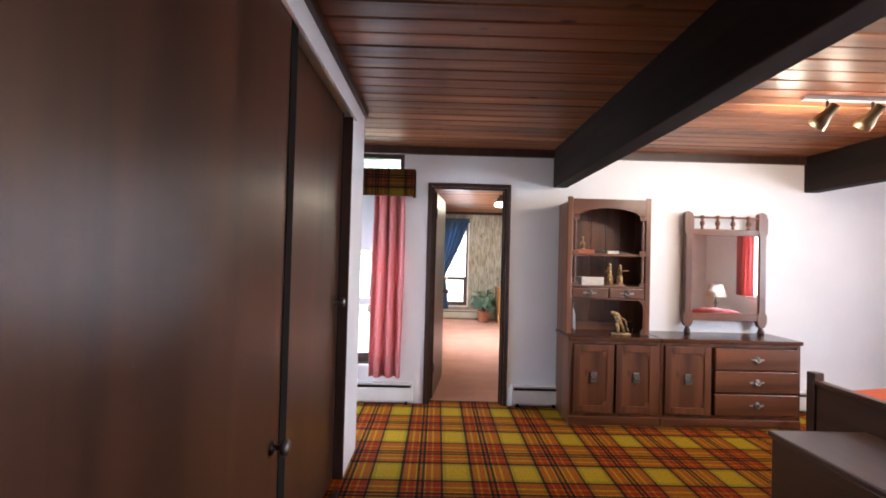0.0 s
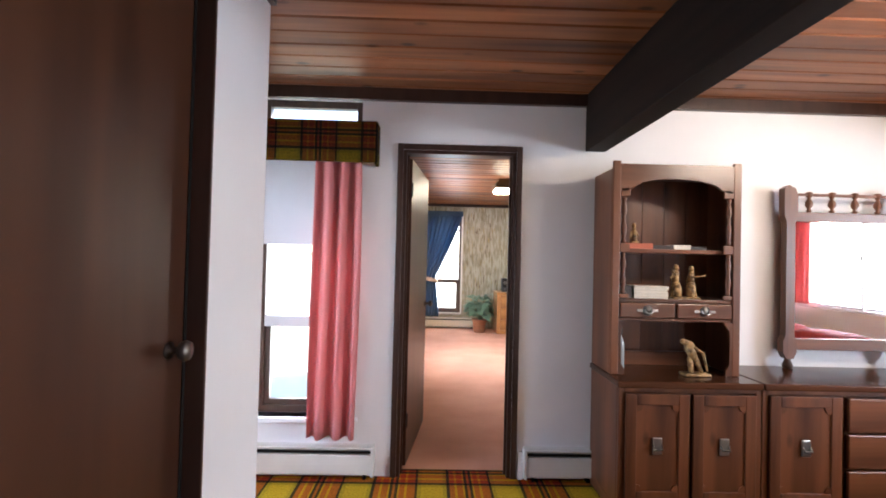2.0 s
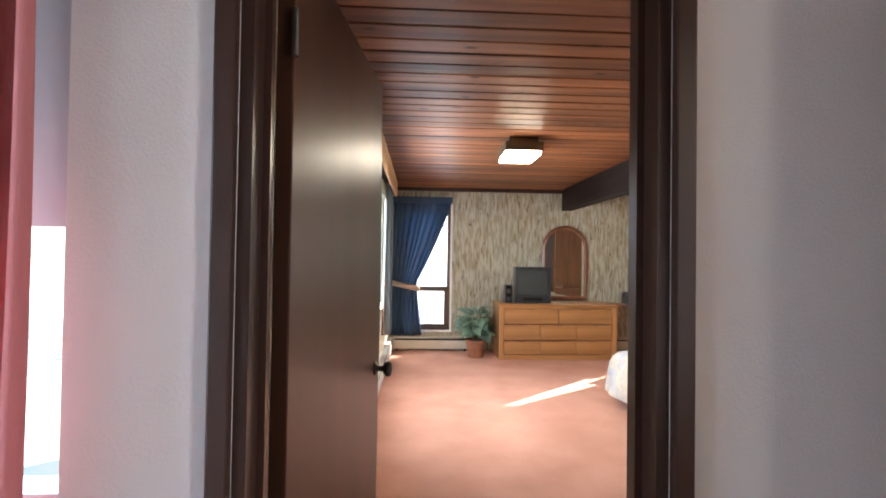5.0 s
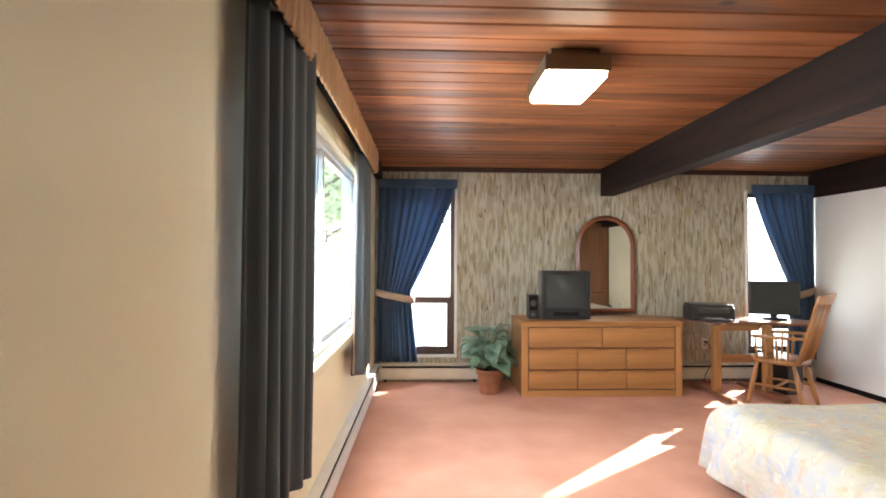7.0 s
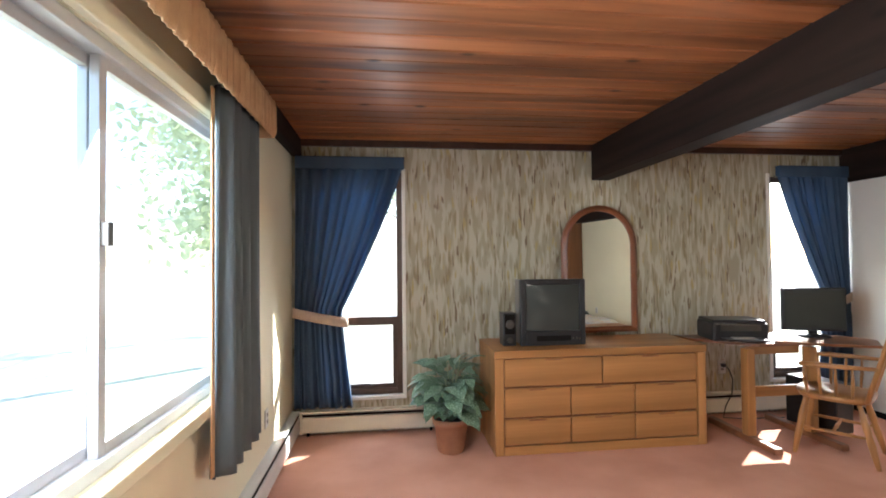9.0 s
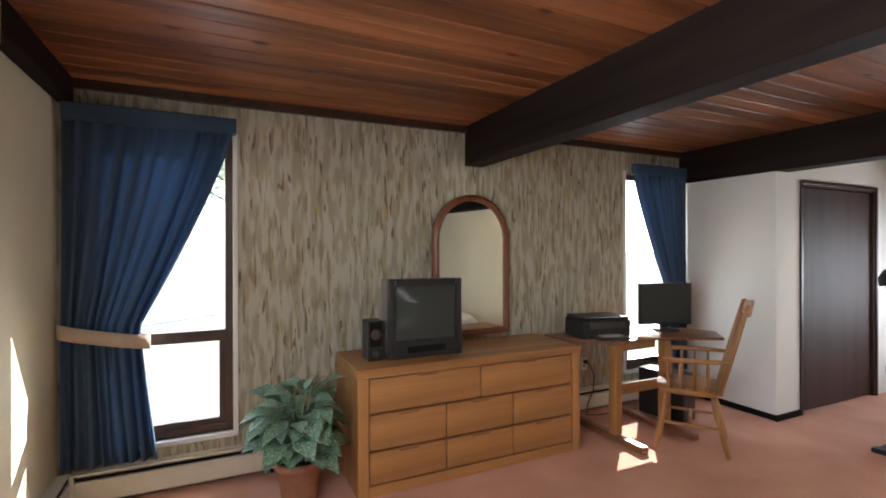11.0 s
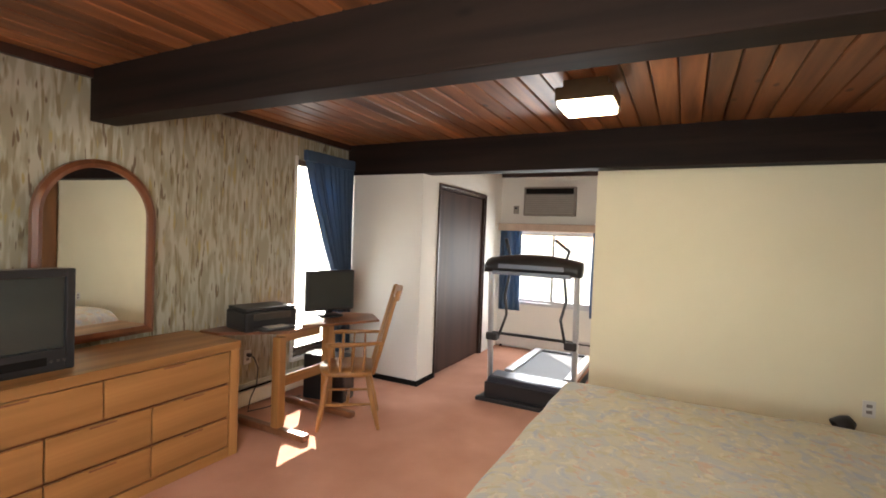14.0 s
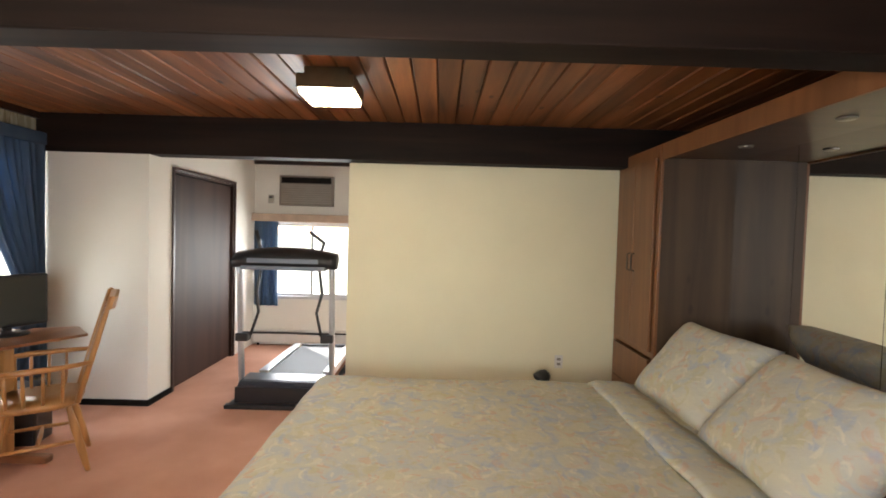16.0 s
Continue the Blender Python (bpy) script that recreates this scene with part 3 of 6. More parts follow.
setting("baseboard_wardrobe", box(-0.49, -1.5, 0.0, -0.455, 2.0, 0.012), M["dark_trim"], "dark brown floor track of the wardrobe", "trim")


def window_x(name, x0, x1, yw, z0, z1, rail, label, sash, glass_y, rail_material=None, trim=None):
    """A window in a wall along x: a frame, an upper fixed pane, a rail and a lower sash."""
    w = thing(name, label, "window", (x0, glass_y, z0), kind="structure")
    W2, H = x1 - x0, z1 - z0
    f = 0.045
    part("window_frame", box(0, -0.03, 0, f, 0.03, H, 0.003), sash, w)
    part("window_frame", box(W2 - f, -0.03, 0, W2, 0.03, H, 0.003), sash, w)
    part("window_frame", box(f, -0.03, 0, W2 - f, 0.03, f, 0.003), sash, w)
    part("window_frame", box(f, -0.03, H - f, W2 - f, 0.03, H, 0.003), sash, w)
    part("window_rail", box(f, -0.04, rail - z0 - 0.035, W2 - f, 0.03, rail - z0 + 0.035, 0.003), rail_material or sash, w)
    low = part("sash", box(f, -0.012, f, f + 0.035, 0.02, rail - z0 - 0.035), sash, w)
    part("sash", box(W2 - f - 0.035, -0.012, f, W2 - f, 0.02, rail - z0 - 0.035), sash, w)
    part("sash", box(f + 0.035, -0.012, f, W2 - f - 0.035, 0.02, f + 0.035), sash, w)
    part("latch", box(W2 / 2 - 0.05, -0.035, f + 0.03, W2 / 2 + 0.05, -0.012, f + 0.045, 0.004), M["pewter"], w)
    for a, b in ((f, rail - z0), (rail - z0, H - f)):
        p = part("pane", box(f, -0.003, a, W2 - f, 0.003, b), M["glass"], w)
        p.visible_shadow = False
    part("window_sill", box(-0.02, yw - glass_y - 0.03, -0.03, W2 + 0.02, -0.03, 0.0, 0.004), trim or M["white"], w)
    return w


window_x("window_1", -0.90, -0.255, 3.69, 0.36, 2.36, 0.94, "tall narrow brown-framed window with a bright garden outside", M["sash"], 3.80, rail_material=M["alu"])
window_x("window_2", 0.12, 0.76, 9.97, 0.30, 2.16, 0.91, "tall narrow brown-framed window with a hinged lower sash", M["sash"], 10.03, trim=M["offwhite"])
window_x("window_3", 4.16, 4.86, 9.97, 0.30, 2.16, 0.62, "tall narrow brown-framed window behind the desk", M["sash"], 10.03, trim=M["offwhite"])
for x0, x1 in ((0.76, 0.79), (4.13, 4.16)):
    setting("trim_window_side", box(x0, 9.955, 0.27, x1, 9.97, 2.19, 0.003), M["offwhite"], "cream painted window casing", "trim")


def window_y(name, y0, y1, xg, z0, z1, label, inward, frame_mat, meet):
    """A sliding window in a wall along y, with two panes that overlap at meet. inward: +1 when the room lies towards +x."""
    w = thing(name, label, "window", (xg, y0, z0), kind="structure")
    L, H, f = y1 - y0, z1 - z0, 0.04
    part("window_frame", box(-0.05, 0, 0, 0.05, f, H, 0.003), frame_mat, w)
    part("window_frame", box(-0.05, L - f, 0, 0.05, L, H, 0.003), frame_mat, w)
    part("window_frame", box(-0.05, f, 0, 0.05, L - f, f, 0.003), frame_mat, w)
    part("window_frame", box(-0.05, f, H - f, 0.05, L - f, H, 0.003), frame_mat, w)
    m = meet - y0
    for a, b, dx in ((f, m + 0.02, -0.018), (m - 0.02, L - f, 0.018)):
        s = part("sash", box(dx - 0.014, a, f, dx + 0.014, a + 0.035, H - f, 0.002), frame_mat, w)
        part("stile", box(dx - 0.014, b - 0.035, f, dx + 0.014, b, H - f, 0.002), frame_mat, w)
        part("rail", box(dx - 0.014, a + 0.035, f, dx + 0.014, b - 0.035, f + 0.035, 0.002), frame_mat, w)
        part("rail", box(dx - 0.014, a + 0.035, H - f - 0.035, dx + 0.014, b - 0.035, H - f, 0.002), frame_mat, w)
        p = part("pane", box(dx - 0.003, a + 0.035, f + 0.035, dx + 0.003, b - 0.035, H - f - 0.035), M["glass"], w)
        p.visible_shadow = False
    part("latch", box(0.03 * inward, m - 0.012, H * 0.52, 0.055 * inward, m + 0.012, H * 0.52 + 0.07, 0.004), M["pewter"], w)
    return w


window_y("window_4", 6.35, 8.52, -0.20, 0.84, 2.06, "wide white aluminium sliding window", 1, M["alu"], 7.42)
setting("window_sill_west", box(-0.14, 6.25, 0.79, -0.085, 8.62, 0.84, 0.006), M["cream"], "cream painted window sill", "sill")
setting("window_head_west", box(-0.14, 6.25, 2.06, -0.105, 8.62, 2.14, 0.006), M["cream"], "cream painted window head casing", "trim")
window_y("window_5", 7.72, 8.95, 7.21, 0.60, 1.63, "white aluminium sliding window under the air conditioner", -1, M["alu"], 8.30)
window_y("window_6", 2.80, 3.42, -1.16, 0.36, 2.32, "narrow brown-framed window in the nook", 1, M["sash"], 3.10)
window_y("window_7", -0.25, 1.75, 5.54, 0.80, 2.05, "wide window above the head of the bed", -1, M["alu"], 0.75)

setting("roller_shade", box(-0.895, 3.752, 1.43, -0.26, 3.758, 2.19), M["shade"], "grey roller shade drawn half down", "shade")

# closet door in the alcove
casing("door_frame_2", 5.28, 6.53, 9.05, 9.16, 2.02, 0.03, "thin dark casing of the closet door")
cd = thing("door_2", "dark brown flush closet door, closed", "door", (5.305, 9.075, 0.012), kind="structure")
part("leaf", box(0, 0, 0, 1.20, 0.035, 1.98, 0.003), M["dull_door"], cd)


def baseboard_heater(name, length, at, turn, material, label):
    """A hot-water heater: body, slotted top, front panel and end caps. It runs along its own x, its back at y 0."""
    h = thing(name, label, "baseboard heater", at, turn)
    part("back_plate", box(0, -0.012, 0.02, length, 0.0, 0.20), material, h)
    part("hood", box(0.02, -0.062, 0.185, length - 0.02, -0.012, 0.198, 0.003), material, h)
    part("front_panel", box(0.02, -0.066, 0.035, length - 0.02, -0.056, 0.155, 0.003), material, h)
    part("damper", box(0.02, -0.058, 0.160, length - 0.02, -0.050, 0.176, 0.002), M["slot"], h)
    part("fins", box(0.03, -0.050, 0.06, length - 0.03, -0.014, 0.13), M["slot"], h)
    part("end_cap", box(0, -0.068, 0.02, 0.02, -0.0125, 0.2, 0.003), material, h)
    part("end_cap", box(length - 0.02, -0.068, 0.02, length, -0.0125, 0.2, 0.003), material, h)
    for fx in (0.05, length - 0.07):
        part("foot", box(fx, -0.05, 0.0, fx + 0.02, -0.013, 0.06), M["slot"], h)
    return h


baseboard_heater("baseboard_heater", 0.98, (-1.10, 3.69, 0), 0, M["heater"], "white enamel baseboard heater under the nook window")
baseboard_heater("baseboard_heater", 0.46, (0.80, 3.69, 0), 0, M["heater"], "short white enamel baseboard heater beside the door")
baseboard_heater("baseboard_heater", 2.2, (3.22, 3.69, 0), 0, M["heater"], "long white enamel baseboard heater along the wall")
baseboard_heater("baseboard_heater", 5.0, (-0.14, 4.95, 0), 90, M["heater"], "long cream baseboard heater under the sliding window")
baseboard_heater("baseboard_heater", 1.12, (-0.07, 9.97, 0), 0, M["heater_tan"], "cream baseboard heater under the narrow window")
baseboard_heater("baseboard_heater", 1.80, (3.08, 9.97, 0), 0, M["heater_tan"], "cream baseboard heater behind the desk")
baseboard_heater("baseboard_heater", 1.90, (7.15, 9.03, 0), -90, M["heater"], "off-white baseboard heater under the alcove window")
for nm, b in (("baseboard_bedside", box(5.075, 5.2, 0, 5.09, 7.43, 0.05)), ("baseboard_closet", box(4.90, 9.035, 0, 4.915, 9.89, 0.05)), ("baseboard_closet_front", box(4.915, 9.035, 0, 5.25, 9.05, 0.05)), ("baseboard_north_a", box(0.77, 3.672, 0, 0.80, 3.69, 0.17))):
    setting(nm, b, M["slot"] if "closet" in nm or "bedside" in nm else M["white"], "low baseboard along the wall", "baseboard")


def outlet(at, turn, label="cream plastic wall socket"):
    o = thing("wall_socket", label, "wall socket", at, turn)
    part("cover", box(-0.036, -0.008, -0.058, 0.036, 0, 0.058, 0.003), M["plastic_white"], o)
    for z in (-0.03, 0.012):
        part("receptacle", box(-0.016, -0.0115, z, 0.016, -0.0085, z + 0.022, 0.001), M["tv_side"], o)
    return o


outlet((3.65, 9.97, 0.42), 0)
outlet((5.09, 5.56, 0.42), -90)
outlet((-0.14, 9.12, 0.42), 90)


# ---- curtains ----
def cloth(name, material, width, height, folds, depth, parent, squeeze=None, seed=1, label="", flare=0.0):
    """A hanging cloth in the x-z plane, its top left corner at the origin; squeeze(v) gives left and right edges at v from 0 (top) to 1."""
    rnd = random.Random(seed)
    nu, nv = folds * 8, 36
    ph = [rnd.uniform(-1.5, 1.5) for _ in range(folds + 2)]
    am = [rnd.uniform(0.35, 1.5) for _ in range(folds + 2)]
    bm = bmesh.new()
    grid = []
    for j in range(nv + 1):
        v = j / nv
        l, r = squeeze(v) if squeeze else (0.0, 1.0)
        row = []
        for i in range(nu + 1):
            u = i / nu
            k = u * folds
            a = am[int(k)] * (1 - k % 1) + am[int(k) + 1] * (k % 1)
            p = ph[int(k)] * (1 - k % 1) + ph[int(k) + 1] * (k % 1)
            d = depth * a * math.sin(2 * math.pi * k + p + 0.5 * v) * (0.75 + 0.35 * v)
            x = (l + (r - l) * u) * width + 0.012 * math.sin(3 * v + p * 4) * v
            z = -height * v - flare * v * math.sin(k * 2.1) * 0.02
            row.append(bm.verts.new((x, d, z)))
        grid.append(row)
    for a, b in zip(grid, grid[1:]):
        for i in range(nu):
            bm.faces.new((a[i], a[i + 1], b[i + 1], b[i]))
    ob = part(name, bm, material, parent, label, True)
    so = ob.modifiers.new("thickness", 'SOLIDIFY')
    so.thickness = 0.003
    return ob


def curtain_rod(parent, length, z=0.0):
    part("rod", tube(bmesh.new(), (0, 0, z), (length, 0, z), 0.011), M["alu"], parent)


c = thing("curtain", "rose red curtain hanging beside the nook window", "curtain", (-0.525, 3.615, 1.96))
cloth("drape", M["red_curtain"], 0.30, 1.70, 3, 0.032, c, seed=4, squeeze=lambda v: (0.02 - 0.03 * v, 0.97 + 0.03 * math.sin(3 * v)))
curtain_rod(c, 0.36, -0.01)
c = thing("curtain", "rose red curtain at the side window of the nook", "curtain", (-1.06, 2.72, 1.96), 90)
cloth("drape", M["red_curtain"], 0.16, 1.70, 3, 0.025, c, seed=6)
for y, s in ((-0.42, 8), (1.45, 9)):
    c = thing("curtain", "red curtain beside the bedroom window", "curtain", (5.42, y, 2.10), 90, group="red curtains at the wide window")
    cloth("drape", M["red_curtain"], 0.45, 1.25, 5, 0.03, c, seed=s)
    curtain_rod(c, 0.45, 0.0)

v = thing("valance", "plaid covered box valance round the nook corner", "valance", (0, 0, 0))
part("front_board", box(-0.98, 3.545, 1.93, -0.14, 3.57, 2.18, 0.008), M["plaid_cloth"], v)
part("end_board", box(-0.165, 3.572, 1.93, -0.14, 3.69, 2.18, 0.006), M["plaid_cloth_side"], v)
part("side_board", box(-1.005, 2.66, 1.93, -0.98, 3.57, 2.18, 0.008), M["plaid_cloth_side"], v)

c = thing("curtain", "dark slate curtain drawn to the near side of the sliding window", "curtain", (-0.075, 5.97, 2.16), 80, group="slate curtains at the sliding window")
cloth("drape", M["grey_curtain"], 0.475, 1.60, 5, 0.030, c, seed=11)
curtain_rod(c, 0.45, 0.01)
c = thing("curtain", "dark slate curtain at the far side of the sliding window", "curtain", (-0.045, 8.00, 2.16), 90, group="slate curtains at the sliding window")
cloth("drape", M["grey_curtain"], 0.55, 1.62, 5, 0.035, c, seed=12)
part("lining", box(-0.03, 0.02, -1.60, 0.0, 0.026, -0.02), M["tan_cloth"], c)
v = thing("valance", "tan gathered cloth valance above the sliding window", "valance", (0, 0, 0))
bm = bmesh.new()
rows = []
for i in range(261):
    y = 5.95 + 2.77 * i / 260
    w = 0.012 * math.sin(i * 1.7) + 0.008 * math.sin(i * 0.9)
    rows.append([bm.verts.new((0.0 + w * k, y, z)) for k, z in ((0.4, 2.33), (1.0, 2.29), (1.0, 2.21), (1.0, 2.15), (0.4, 2.12))])
for a, b in zip(rows, rows[1:]):
    for k in range(4):
        bm.faces.new((a[k], b[k], b[k + 1], a[k + 1]))
g = part("gathered_front", bm, M["tan_cloth"], v, "", True)
so = g.modifiers.new("thickness", 'SOLIDIFY')
so.thickness = 0.004
part("end_return", box(-0.139, 5.93, 2.12, 0.0, 5.95, 2.275, 0.004), M["tan_cloth"], v)
part("end_return", box(-0.139, 8.72, 2.12, 0.0, 8.74, 2.275, 0.004), M["tan_cloth"], v)


def tied_curtain(at, width, tie_v, left_side, height, label, seed, tie_w):
    c = thing("curtain", label, "curtain", at, group="blue tied-back curtains")

    def edges(v):
        if v <= tie_v:
            s = (v / tie_v) ** 1.25
        else:
            s = 1.0 - 0.16 * (v - tie_v) / (1 - tie_v)
        e = 1.0 - (1.0 - tie_w) * s
        return (0.0, e) if left_side else (1.0 - e, 1.0)
    cloth("drape", M["blue_curtain"], width, height, 9, 0.026, c, edges, seed)
    zt = -height * tie_v
    a, b = (-0.02, width * tie_w + 0.04) if left_side else (width * (1 - tie_w) - 0.04, width + 0.02)
    bm = bmesh.new()
    ring = []
    n = 28
    for i in range(n):
        t = 2 * math.pi * i / n
        x = (a + b) / 2 + (b - a) / 2 * math.cos(t)
        y = 0.055 * math.sin(t)
        drop = 0.09 * (x - a) / (b - a) * (-1 if left_side else 1) + (0 if left_side else -0.09)
        ring.append((bm.verts.new((x, y, zt + 0.04 + drop)), bm.verts.new((x, y, zt - 0.04 + drop))))
    for i in range(n):
        p, q = ring[i], ring[(i + 1) % n]
        bm.faces.new((p[0], q[0], q[1], p[1]))
    t = part("tie_band", bm, M["tie_cloth"], c, "beige cloth tie band", True)
    so = t.modifiers.new("thickness", 'SOLIDIFY')
    so.thickness = 0.006
    part("heading", box(0, -0.032, -0.10, width, 0.02, 0.0, 0.008), M["blue_curtain"], c)
    return c


tied_curtain((-0.10, 9.905, 2.27), 0.88, 0.62, True, 2.04, "blue curtain tied back from the narrow window", 21, 0.42)
tied_curtain((4.19, 9.905, 2.25), 0.71, 0.60, False, 2.00, "blue curtain tied back beside the closet", 22, 0.36)
for y0, w, s in ((8.72, 0.31, 31), (7.48, 0.30, 32)):
    c = thing("curtain", "short blue curtain at the alcove window", "curtain", (7.09, y0, 1.62), 90, group="short blue alcove curtains")
    cloth("drape", M["blue_curtain"], w, 1.10, 4, 0.02, c, seed=s)
v = thing("valance", "narrow tan cloth valance above the alcove window", "valance", (0, 0, 0))
part("front_board", box(7.03, 7.45, 1.61, 7.05, 9.045, 1.71, 0.006), M["tie_cloth"], v)
part("top_board", box(7.05, 7.45, 1.69, 7.15, 9.045, 1.71), M["tie_cloth"], v)


# ---- lamps ----
def ceiling_light(at, sx, sy, label):
    l = thing("ceiling_light", label, "ceiling light", at, group="square ceiling lights")
    part("canopy", box(-sx * 0.40, -sy * 0.40, -0.05, sx * 0.40, sy * 0.40, 0.0, 0.004), M["bronze"], l)
    bm = bmesh.new()
    z0, z1 = -0.125, -0.05
    for s in (-1, 1):
        put(bm, s * sx / 2 - 0.006, -sy / 2, z0, s * sx / 2 + 0.006, sy / 2, z1)
        put(bm, -sx / 2 + 0.006, s * sy / 2 - 0.006, z0, sx / 2 - 0.006, s * sy / 2 + 0.006, z1)
    put(bm, -sx / 2 + 0.006, -sy / 2 + 0.006, z1 - 0.006, sx / 2 - 0.006, sy / 2 - 0.006, z1)
    part("frame", bm, M["bronze"], l)
    part("diffuser", box(-sx / 2 + 0.008, -sy / 2 + 0.008, -0.155, sx / 2 - 0.008, sy / 2 - 0.008, -0.10, 0.012), M["diffuser"], l, "lit white glass diffuser")
    return l


ceiling_light((1.175, 7.06, CEIL), 0.31, 0.42, "square bronze ceiling light, switched on")
ceiling_light((3.73, 7.28, CEIL), 0.30, 0.31, "square bronze ceiling light, switched on")

tr = thing("track_light", "brass-coloured track light with turned-on spots", "track light", (2.28, 2.06, CEIL))
part("track", box(0, -0.018, -0.028, 1.5, 0.018, 0.0, 0.003), M["alu"], tr)
for x, ang in ((0.15, 22), (0.43, 18), (0.95, 10)):
    part("stem", tube(bmesh.new(), (x, 0, -0.07), (x, 0, -0.028), 0.008), M["pewter"], tr)
    h = part("spot_head", lathe([(0.0, 0.07), (0.026, 0.068), (0.03, 0.05), (0.03, 0.0), (0.045, -0.035), (0.05, -0.085), (0.046, -0.085), (0.03, -0.03), (0.0, -0.02)], 24), M["bronze"], tr, "bronze spot head", True)
    h.matrix_local = pose(x, 0, -0.11, 42, ang, 0)
    bl = part("bulb", lathe([(0.0, -0.03), (0.02, -0.032), (0.036, -0.06), (0.03, -0.075), (0.0, -0.08)], 18), M["bulb"], tr, "lit bulb", True)
    bl.matrix_local = pose(x, 0, -0.11, 42, ang, 0)


# ---- the plaid room ----
def pull(parent, at, material, oval=True):
    """A round back plate with a bail or drop, facing -y."""
    x, y, z = at
    p = part("handle", lathe([(0.0, -0.010), (0.030, -0.008), (0.034, 0.0)], 20, axis='Y'), material, parent, "dark nickel drop handle", True)
    p.location = at
    bm = bmesh.new()
    if oval:
        put(bm, -0.055, -0.006, -0.006, 0.055, 0.0, 0.006, 0.003)
        sweep([(-0.022, -0.008, 0.006), (-0.018, -0.022, -0.010), (0, -0.026, -0.018), (0.018, -0.022, -0.010), (0.022, -0.008, 0.006)], 0.005, 8, bm)
    else:
        put(bm, -0.026, -0.012, -0.045, 0.026, 0.0, 0.045, 0.006)
        put(bm, -0.020, -0.022, -0.012, 0.020, -0.012, -0.004, 0.003)
        put(bm, -0.020, -0.022, 0.010, 0.020, -0.012, 0.018, 0.003)
    part("grip", bm, M["chrome"], p)
    return p


def cupboard_door(parent, x0, x1, z0, z1, y):
    """A framed door with a sunk panel whose corners are cut in."""
    d = new("door")
    d.parent = parent
    w, h, f = x1 - x0, z1 - z0, 0.058
    frame_b = bmesh.new()
    put(frame_b, 0, 0, 0, f, 0.02, h, 0.004)
    put(frame_b, w - f, 0, 0, w, 0.02, h, 0.004)
    put(frame_b, f, 0, 0, w - f, 0.02, f, 0.004)
    put(frame_b, f, 0, h - f, w - f, 0.02, h, 0.004)
    for cx, cz in ((f, f), (w - f, f), (f, h - f), (w - f, h - f)):
        tube(frame_b, (cx, 0.003, cz), (cx, 0.02, cz), 0.035, n=16)
    me = bpy.data.meshes.new("door")
    frame_b.normal_update()
    frame_b.to_mesh(me)
    frame_b.free()
    me.materials.append(M["pine"])
    bpy.data.objects.remove(d)
    d = new("door", me)
    d.parent = parent
    d.location = (x0, y, z0)
    part("panel", box(f - 0.005, 0.010, f - 0.005, w - f + 0.005, 0.018, h - f + 0.005), M["pine"], d)
    pl = part("handle", box(-0.026, -0.010, -0.045, 0.026, 0.0, 0.045, 0.006), M["chrome"], d, "dark nickel drop handle")
    pl.location = (w / 2, 0.009, h * 0.52)
    bar = part("handle", sweep([(-0.022, -0.008, 0.02), (-0.02, -0.024, 0.0), (0.02, -0.024, 0.0), (0.022, -0.008, 0.02)], 0.006, 8), M["pewter"], d)
    bar.location = (w / 2, 0.009, h * 0.52 - 0.012)
    return d


def drawer(parent, x0, x1, z0, z1, y, material, handle=True):
    d = part("drawer", box(0, 0, 0, x1 - x0, 0.022, z1 - z0, 0.006), material, parent)
    d.location = (x0, y, z0)
    if handle:
        plate = part("handle", lathe([(0.0, -0.008), (0.026, -0.007), (0.030, 0.0)], 20, axis='Y'), M["pewter"], d, "dark nickel drop handle", True)
        plate.location = ((x1 - x0) / 2, 0, (z1 - z0) / 2)
        wings = part("handle_wing", box(-0.06, -0.004, -0.007, 0.06, 0.0, 0.007, 0.002), M["chrome"], d)
        wings.location = plate.location
        ball = part("handle_ring", sweep([(-0.020, -0.008, 0.004), (-0.016, -0.022, -0.010), (0, -0.026, -0.016), (0.016, -0.022, -0.010), (0.020, -0.008, 0.004)], 0.005, 8), M["chrome"], d)
        ball.location = plate.location
    return d


